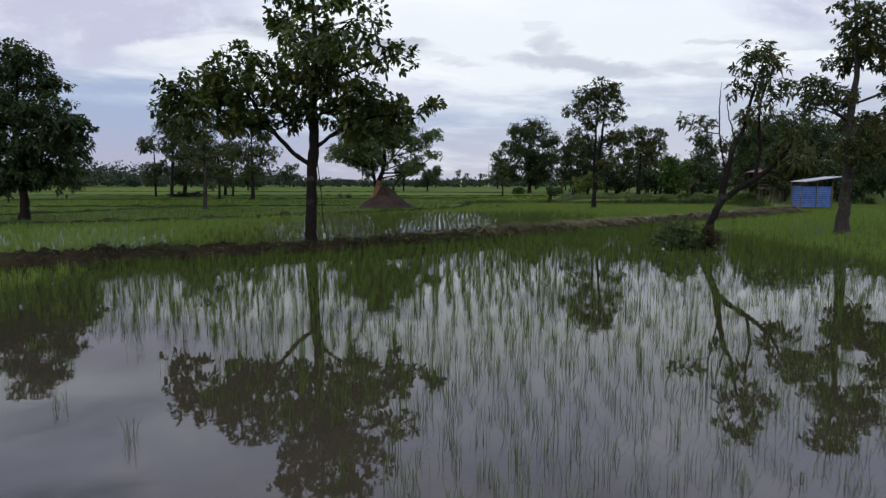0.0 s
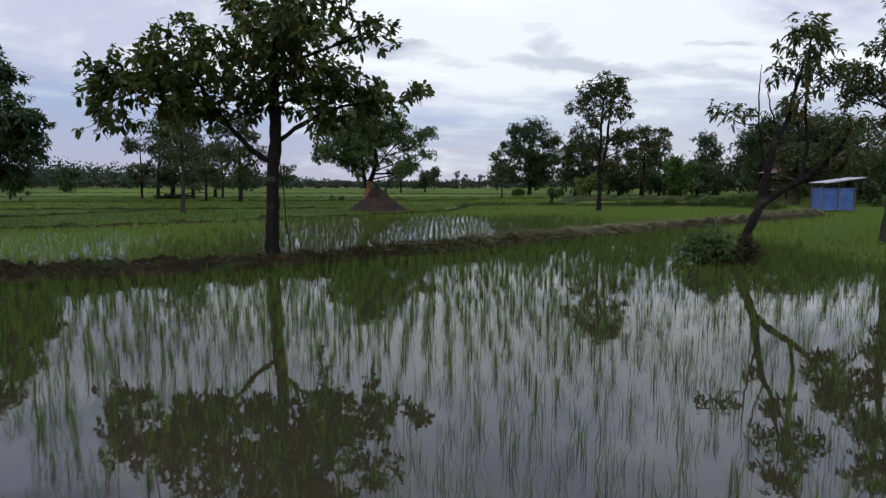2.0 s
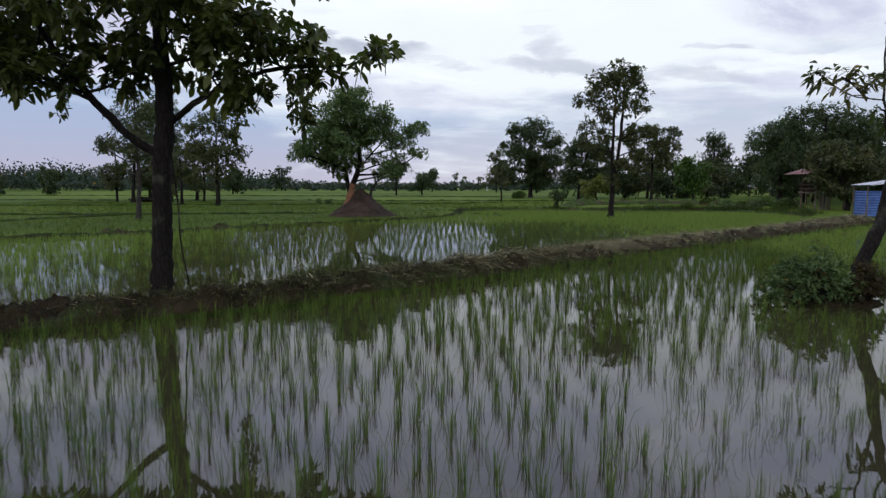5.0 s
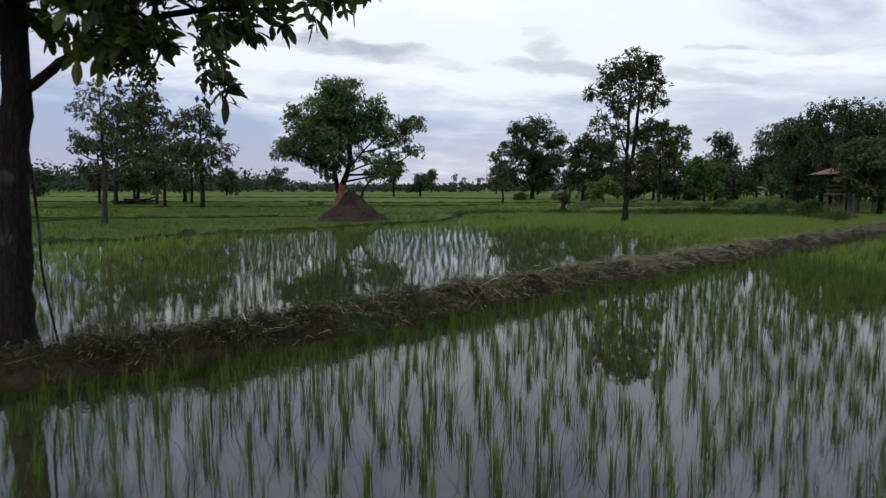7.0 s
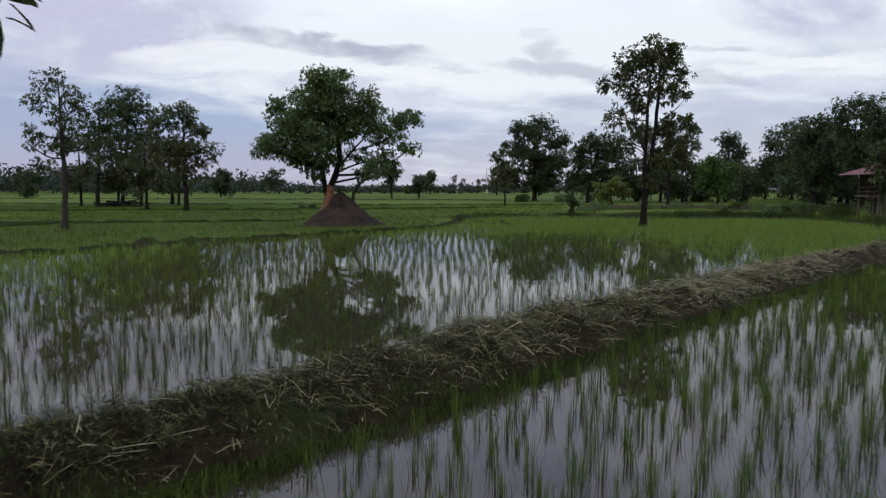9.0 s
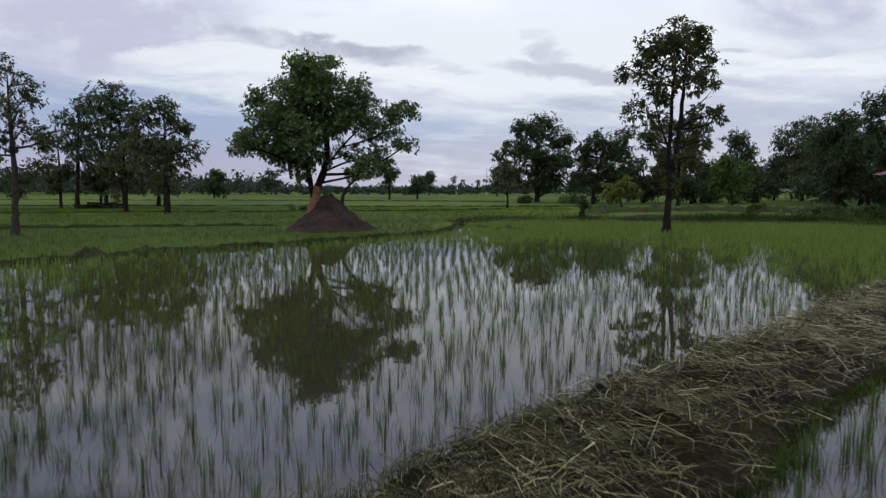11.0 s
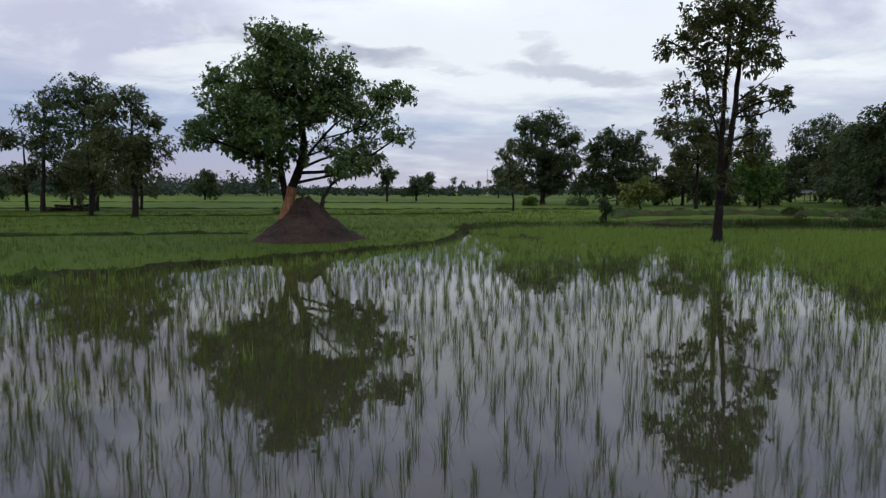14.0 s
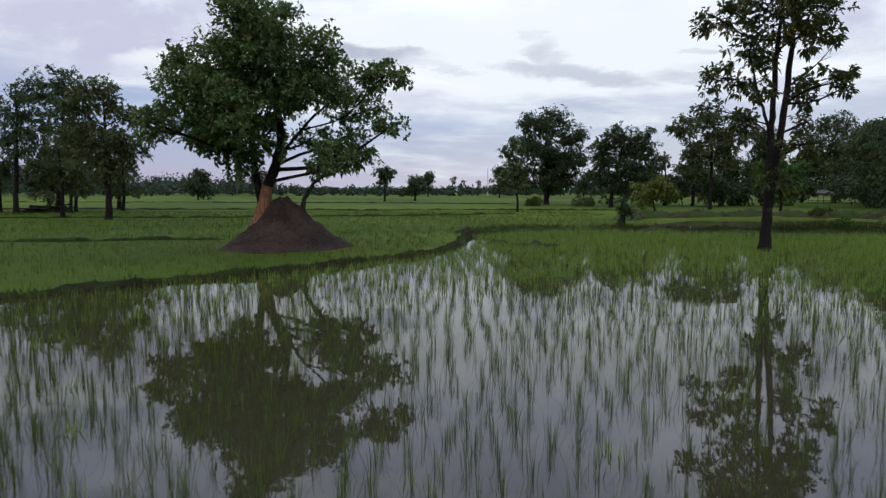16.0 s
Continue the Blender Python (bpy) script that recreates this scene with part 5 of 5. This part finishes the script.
def build_dike_cover():
    r = np.random.default_rng(6)
    px, py, z = dike_grid
    m = px.shape[0]
    mid = np.stack([px[:, 15], py[:, 15]], 1)
    reach = (mid[:, 0] > -14) & (mid[:, 0] < 26)
    idx = np.nonzero(reach)[0]
    # more straw towards the village end
    weight = 0.3 + 0.7 / (1 + np.exp(-(mid[idx, 0] - 0.3) / 0.9))
    weight *= 0.8 + 0.5 * waves(mid[idx, 0], mid[idx, 1], 71, 2.0)
    weight *= np.where(np.abs(mid[idx, 0]) < 9, 1.0, 0.65)
    weight = np.maximum(weight, 0.05)
    n = 78000
    # swaths: handfuls of stalks lying nearly parallel, thrown over one another
    lots = 5200
    li = r.choice(idx, lots, p=weight / weight.sum())
    lj = np.clip(r.normal(14.5, 6.2, lots), 3, 27)
    lift = np.abs(r.normal(0.0, 0.065, lots))
    way = r.normal(-1.2, 0.85, lots)
    who = r.integers(0, lots, n)
    i = np.clip(li[who] + r.normal(0, 1.6, n), idx[0], idx[-1]).astype(int)
    j = np.clip(lj[who] + r.normal(0, 2.2, n), 1, 28).astype(int)
    p = np.stack([px[i, j], py[i, j], z[i, j] + lift[who] + np.abs(r.normal(0.0, 0.018, n))], 1) + r.normal(0, 0.03, (n, 3)) * (1, 1, 0.1)
    ahead = unit(np.stack([px[np.minimum(i + 3, m - 1), 15] - px[np.maximum(i - 3, 0), 15], py[np.minimum(i + 3, m - 1), 15] - py[np.maximum(i - 3, 0), 15]], 1))
    a = np.arctan2(ahead[:, 1], ahead[:, 0]) + way[who] + r.normal(0, 0.25, n)
    d = np.stack([np.cos(a), np.sin(a), r.normal(-0.02, 0.24, n)], 1)
    half = ((r.uniform(0.03, 0.12, n) + 0.12 * (r.uniform(0, 1, n) < 0.2)) * (0.6 + 0.4 / (1 + np.exp(-(p[:, 0] - 0.5) / 0.8))))[:, None]
    side = np.stack([-np.sin(a), np.cos(a), r.normal(0, 0.4, n)], 1) * (r.uniform(0.0009, 0.0024, n) + 0.0012 * (r.uniform(0, 1, n) < 0.12))[:, None]
    bend = np.array([0, 0, 1.0]) * r.normal(0.006, 0.012, n)[:, None]
    e0, e1 = p - d * half - [0, 0, 0.006], p + d * half - [0, 0, 0.006]
    c = p + bend
    v = np.stack([e0 - side, e0 + side, c + side, c - side, e1 - side, e1 + side], 1).reshape(-1, 3)
    pale = r.uniform(0, 1, n) < 0.05 + 0.92 / (1 + np.exp(-(p[:, 0] - 0.4 + waves(p[:, 0], p[:, 1], 76, 2.0)) / 0.9))
    dry = pale & (p[:, 0] + 0.8 * waves(p[:, 0], p[:, 1], 79, 2.0) + r.normal(0, 0.8, n) > 4.2)
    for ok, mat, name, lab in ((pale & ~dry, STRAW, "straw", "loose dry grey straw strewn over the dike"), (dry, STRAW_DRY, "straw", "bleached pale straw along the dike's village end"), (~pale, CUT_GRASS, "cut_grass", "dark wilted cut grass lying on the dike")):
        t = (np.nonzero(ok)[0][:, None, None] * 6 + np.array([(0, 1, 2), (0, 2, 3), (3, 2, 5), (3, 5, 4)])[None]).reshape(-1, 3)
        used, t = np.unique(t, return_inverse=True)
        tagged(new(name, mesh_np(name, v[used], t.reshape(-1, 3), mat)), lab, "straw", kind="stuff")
    # grass along both feet and in patches on top
    sel = []
    for lo, hi, cnt, hh in ((0.0, 0.14, 13000, 0.10), (0.86, 1.0, 9000, 0.12), (0.1, 0.9, 16000, 0.07)):
        i = r.choice(idx, cnt)
        j = r.uniform(lo, hi, cnt) * 29
        jj = j.astype(int)
        q = np.stack([px[i, jj], py[i, jj], np.maximum(z[i, jj], 0.0)], 1) + r.normal(0, 0.05, (cnt, 3)) * (1, 1, 0)
        q = q[waves(q[:, 0], q[:, 1], 73, 1.6) + r.normal(0, 0.3, cnt) > (-0.35 if hh > 0.1 else 0.25)]
        c = len(q)
        sel.append(blades(q - [0, 0, 0.02], hh * r.uniform(0.5, 1.5, c), np.abs(r.normal(0.5, 0.4, c)).clip(0, 1.3), r.uniform(0, 6.283, c), r.uniform(0.004, 0.009, c)))
    cnt = 26000
    i, out = r.choice(idx, cnt), np.abs(r.normal(0, 0.17, cnt))
    foot = np.stack([px[i, 0], py[i, 0]], 1)
    away = unit(foot - np.stack([px[i, 15], py[i, 15]], 1))
    q = np.concatenate([foot + away * (out - 0.12)[:, None], np.full((cnt, 1), -0.02)], 1)
    q = q[waves(q[:, 0], q[:, 1], 77, 1.3) + r.normal(0, 0.3, cnt) > -0.45 + 0.8 * (out[: cnt] > 0.3)]
    c = len(q)
    sel.append(blades(q, 0.09 * r.uniform(0.5, 1.7, c), np.abs(r.normal(0.5, 0.4, c)).clip(0, 1.3), r.uniform(0, 6.283, c), r.uniform(0.005, 0.010, c)))
    v, t = merge(sel)
    tagged(new("grass", mesh_np("grass", v, t, GRASS)), "short green grass fringing the dike's wet foot", "grass", kind="stuff")
    # grass on the low bunds and the pond's bank
    sel = []
    for grid, cnt, hh in ((bund_grid, 9000, 0.085), (bank_grid, 12000, 0.2)):
        q, _ = on_grid(grid, r, cnt, 0.0, 1.0)
        q = q[waves(q[:, 0], q[:, 1], 74, 2.2) + r.normal(0, 0.3, cnt) > -0.3]
        c = len(q)
        tall = hh * np.where(q[:, 0] > 15, 2.0, 1.0)
        sel.append(blades(q - [0, 0, 0.03], tall * r.uniform(0.5, 1.6, c), np.abs(r.normal(0.25, 0.3, c)).clip(0, 1), r.uniform(0, 6.283, c), r.uniform(0.008, 0.02, c)))
    v, t = merge(sel)
    tagged(new("grass", mesh_np("grass", v, t, GRASS_DARK)), "rough grass on the low field bunds", "grass", kind="stuff")


build_dike_cover()


# ---- bush at the leaning tree's foot ----
def bush(name, label, base, lobes, leaf, mat, seed, lai=3.0):
    r = np.random.default_rng(seed)
    root = tagged(new(name), label, "bush")
    root.location = base
    stems, leaves_ = [], []
    for lx, ly, lz, lr in lobes:
        c = np.array([lx, ly, lz])
        n = max(6, int(lai * np.pi * lr**2 / (0.3 * leaf * leaf * 0.5) / 6))
        w = unit(r.normal(size=(n, 3)))
        cen = c + w * (lr * r.uniform(0.2, 1, n) ** 0.5)[:, None]
        cen[:, 2] = np.maximum(cen[:, 2], 0.02)
        leaves_.append(rosettes(cen, unit(cen - c + np.array([0, 0, 0.2])), 6, leaf, 0.5, r, 0.4))
        for k in range(min(n, 8)):
            stems.append(tube(smooth_line([(0, 0, -0.05), (c + cen[k]) / 2, cen[k]], 5), np.linspace(0.014, 0.004, 5), 4))
    v, t = merge(stems)
    child("stems", mesh_np("stems", v, t, BARK_DARK), root)
    v, t = merge(leaves_)
    child("foliage", mesh_np("foliage", v, t, mat), root)
    return root


bush("bush", "low tangled green bush at the leaning tree's foot", (7.35, 18.2, 0.0), [(-0.75, 0, 0.28, 0.36), (-0.35, -0.1, 0.42, 0.36), (0.05, 0.1, 0.35, 0.34), (-0.5, 0.3, 0.5, 0.28), (0.35, 0.0, 0.22, 0.26), (-1.0, 0.1, 0.15, 0.22), (-0.15, 0.0, 0.72, 0.26), (0.12, 0.1, 0.6, 0.24), (-0.55, 0.1, 0.62, 0.2)], 0.095, LEAF_FRESH, 201, 2.0)
bush("bush", "low red-brown leaved weed against the leaning trunk", (7.85, 18.15, 0.0), [(0.0, 0.0, 0.3, 0.22), (0.15, -0.05, 0.45, 0.2), (0.3, 0.0, 0.25, 0.22), (0.1, 0.0, 0.62, 0.14)], 0.1, LEAF_RED, 203, 2.4)
heap("root_mound", "little dark root mound under the leaning tree", (7.6, 18.4), 0.85, 0.5, 0.3, DIKE_SOIL, 23, "soil heap")
WEEDS = ((20.0, 55.6, 0.6), (22.5, 55.2, 0.8), (24.5, 54.6, 0.7), (26.0, 53.6, 0.8), (17.5, 55.6, 0.45), (28.5, 57.0, 0.9), (25.5, 58.0, 0.7), (30.0, 60.5, 0.9), (15.5, 70.5, 0.6), (20.0, 71.5, 0.6), (24.0, 71.0, 0.7), (14.0, 69.0, 0.5), (28.0, 69.5, 0.8), (32.0, 66.0, 0.9), (-11.5, 72.5, 0.6), (13.0, 104.0, 1.2), (19.0, 103.0, 1.2), (34.5, 50.0, 0.7))
for k, (wx, wy, w) in enumerate(WEEDS):
    r = np.random.default_rng(700 + k)
    bush("bush", "rough weedy bush on the pond's edge" if wy < 72 and wx > 0 else "low green bush in the field", (wx, wy, 0.0), [(r.normal(0, 0.6 * w), r.normal(0, 0.4 * w), 0.45 * w * r.uniform(0.6, 1.2), 0.55 * w) for q in range(4)], 0.2, (GRASS, LEAF_FRESH, LEAF_DEEP)[k % 3], 720 + k, 2.4)


# ---- blue shed and stilt hut ----
def box(bm, x0, x1, y0, y1, z0, z1):
    m = Matrix.Translation(((x0 + x1) / 2, (y0 + y1) / 2, (z0 + z1) / 2)) @ Matrix.Diagonal((x1 - x0, y1 - y0, z1 - z0, 1))
    bmesh.ops.create_cube(bm, size=1, matrix=m)
    return bm


def beam(a, b, r, sides=7):
    bm = bmesh.new()
    v, t = tube([a, b], [r, r * 0.9], sides)
    vs = [bm.verts.new(q) for q in v]
    for f in t:
        bm.faces.new([vs[int(k)] for k in f])
    bm.faces.new(vs[:sides][::-1])
    return bm


def wavy_sheet(origin, along, upward, length, rise, pitch, depth, thick=0.004):
    """A corrugated sheet: waves run across its upward side."""
    o, a, u = Vector(origin), Vector(along).normalized(), Vector(upward).normalized()
    n = a.cross(u)
    bm = bmesh.new()
    rows = []
    cnt = int(rise / pitch * 6)
    for k in range(cnt + 1):
        w = depth * math.sin(k / 6 * 2 * math.pi)
        p = o + u * (rise * k / cnt) + n * w
        rows.append((bm.verts.new(p), bm.verts.new(p + a * length), bm.verts.new(p + a * length - n * thick), bm.verts.new(p - n * thick)))
    for q, s in zip(rows[:-1], rows[1:]):
        for i in range(4):
            j = (i + 1) % 4
            bm.faces.new((q[i], q[j], s[j], s[i]))
    return bm


def blue_shed():
    root = tagged(new("shed"), "small shed with blue corrugated walls and a pale lean-to roof", "shed")
    root.location = (26.1, 43.8, 0.2)
    part("front_wall", wavy_sheet((-1.0, -0.9, 0.06), (1, 0, 0), (0, 0, 1), 2.1, 1.45, 0.15, 0.018), BLUE_SHEET, root, "blue corrugated metal wall")
    part("side_wall", wavy_sheet((-1.0, 0.2, 0.06), (0, -1, 0), (0, 0, 1), 1.1, 1.45, 0.15, 0.018), BLUE_SHEET, root, "blue corrugated metal wall")
    for px, py, h in ((-1.05, -0.96, 1.85), (1.15, -0.96, 2.16), (0.05, -0.96, 2.0), (-1.05, 0.24, 1.85), (1.15, 0.24, 2.16)):
        part("post", beam((px, py, -0.15), (px, py, h), 0.04), WOOD, root)
    part("roof", wavy_sheet((-1.15, -1.3, 1.85), (0, 1, 0), (3.1, 0, 0.42), 1.8, 2.7, 0.2, 0.02), ROOF_SHEET, root, "pale corrugated roof sheet")
    edge = part("roof_edge", box(bmesh.new(), 0, 2.7, -1.36, -1.31, -0.03, 0.03), ROOF_SHEET, root)
    edge.matrix_basis = Matrix.Translation((-1.15, 0, 1.83)) @ Matrix.Rotation(-math.atan2(0.42, 3.1), 4, "Y")


def stilt_hut():
    root = tagged(new("stilt_hut"), "weathered wooden field hut on stilts with a red sheet roof", "hut")
    root.location = (29.0, 54.0, 0.1)
    for px in (-0.65, 0.4, 1.5, 2.6):
        for py in (-0.9, 0.9):
            part("post", beam((px, py, -0.15), (px + 0.03, py, 3.15 + 0.12 * px), 0.065), WOOD, root)
    part("platform", box(bmesh.new(), -0.8, 2.8, -1.1, 1.1, 1.35, 1.45), WOOD, root, "plank platform")
    for zz in (1.7, 2.0):
        part("rail", beam((-0.75, -1.0, zz), (2.6, -1.0, zz), 0.032), WOOD, root)
        part("rail", beam((-0.75, -1.0, zz), (-0.75, 1.0, zz), 0.032), WOOD, root)
    part("back_wall", box(bmesh.new(), -0.6, 2.6, 0.95, 1.0, 1.45, 2.9), WOOD, root)
    part("roof", wavy_sheet((-1.7, 1.6, 2.78), (0, -1, 0), (1, 0, 0.29), 3.2, 2.85, 0.2, 0.02), RED_SHEET, root, "faded red corrugated roof sheet")
    part("roof", wavy_sheet((3.7, -1.6, 2.78), (0, 1, 0), (-1, 0, 0.29), 3.2, 2.8, 0.2, 0.02), RED_SHEET, root, "faded red corrugated roof sheet")
    for k in range(5):
        part("rung", beam((-1.3, -0.75, 0.2 + 0.27 * k), (-0.9, -0.75, 0.2 + 0.27 * k), 0.025), WOOD, root)
    for xx in (-1.3, -0.9):
        part("ladder_rail", beam((xx, -0.78, -0.1), (xx + 0.08, -0.65, 1.6), 0.03), WOOD, root)
    for k, xx in enumerate((-0.42, -0.2, 0.06)):
        part("plank", box(bmesh.new(), xx, xx + 0.15, -0.98 + 0.02 * k, -0.94 + 0.02 * k, -0.05, 1.3 - 0.08 * k), PLANK_PALE, root, "upright pale plank")


def field_shelter(x, y, turn):
    root = tagged(new("field_shelter"), "tiny open grey shelter at the wood's edge", "shelter")
    root.matrix_basis = pose(x, y, 0.0, 0, 0, turn)
    for px in (-1.3, 1.3):
        for py in (-0.9, 0.9):
            part("post", beam((px, py, -0.1), (px, py, 1.7), 0.06), WOOD, root)
    part("roof", wavy_sheet((-1.8, -1.4, 1.6), (1, 0, 0), (0, 2.8, 0.5), 3.6, 2.85, 0.25, 0.02), GREY_SHEET, root, "grey sheet roof")
    part("platform", box(bmesh.new(), -1.4, 1.4, -1.0, 1.0, 0.5, 0.58), WOOD, root)


blue_shed()
stilt_hut()
field_shelter(57.3, 117.0, 10)


# ---- far mast ----
def radio_mast(x, y, height):
    root = tagged(new("radio_mast"), "slim pale lattice mast far beyond the fields", "mast")
    root.location = (x, y, 0.0)
    feet = [(0.28 * math.cos(a), 0.28 * math.sin(a)) for a in (0.3, 2.4, 4.5)]
    for fx, fy in feet:
        part("leg", beam((fx, fy, -0.1), (fx * 0.4, fy * 0.4, height), 0.05, 5), POST_PALE, root)
    for k in range(8):
        z0, z1 = height * k / 8, height * (k + 1) / 8
        s0, s1 = 1 - 0.6 * k / 8, 1 - 0.6 * (k + 1) / 8
        (ax, ay), (bx, by) = feet[k % 3], feet[(k + 1) % 3]
        part("brace", beam((ax * s0, ay * s0, z0), (bx * s1, by * s1, z1), 0.03, 5), POST_PALE, root)


radio_mast(18.6, 250.0, 10.0)
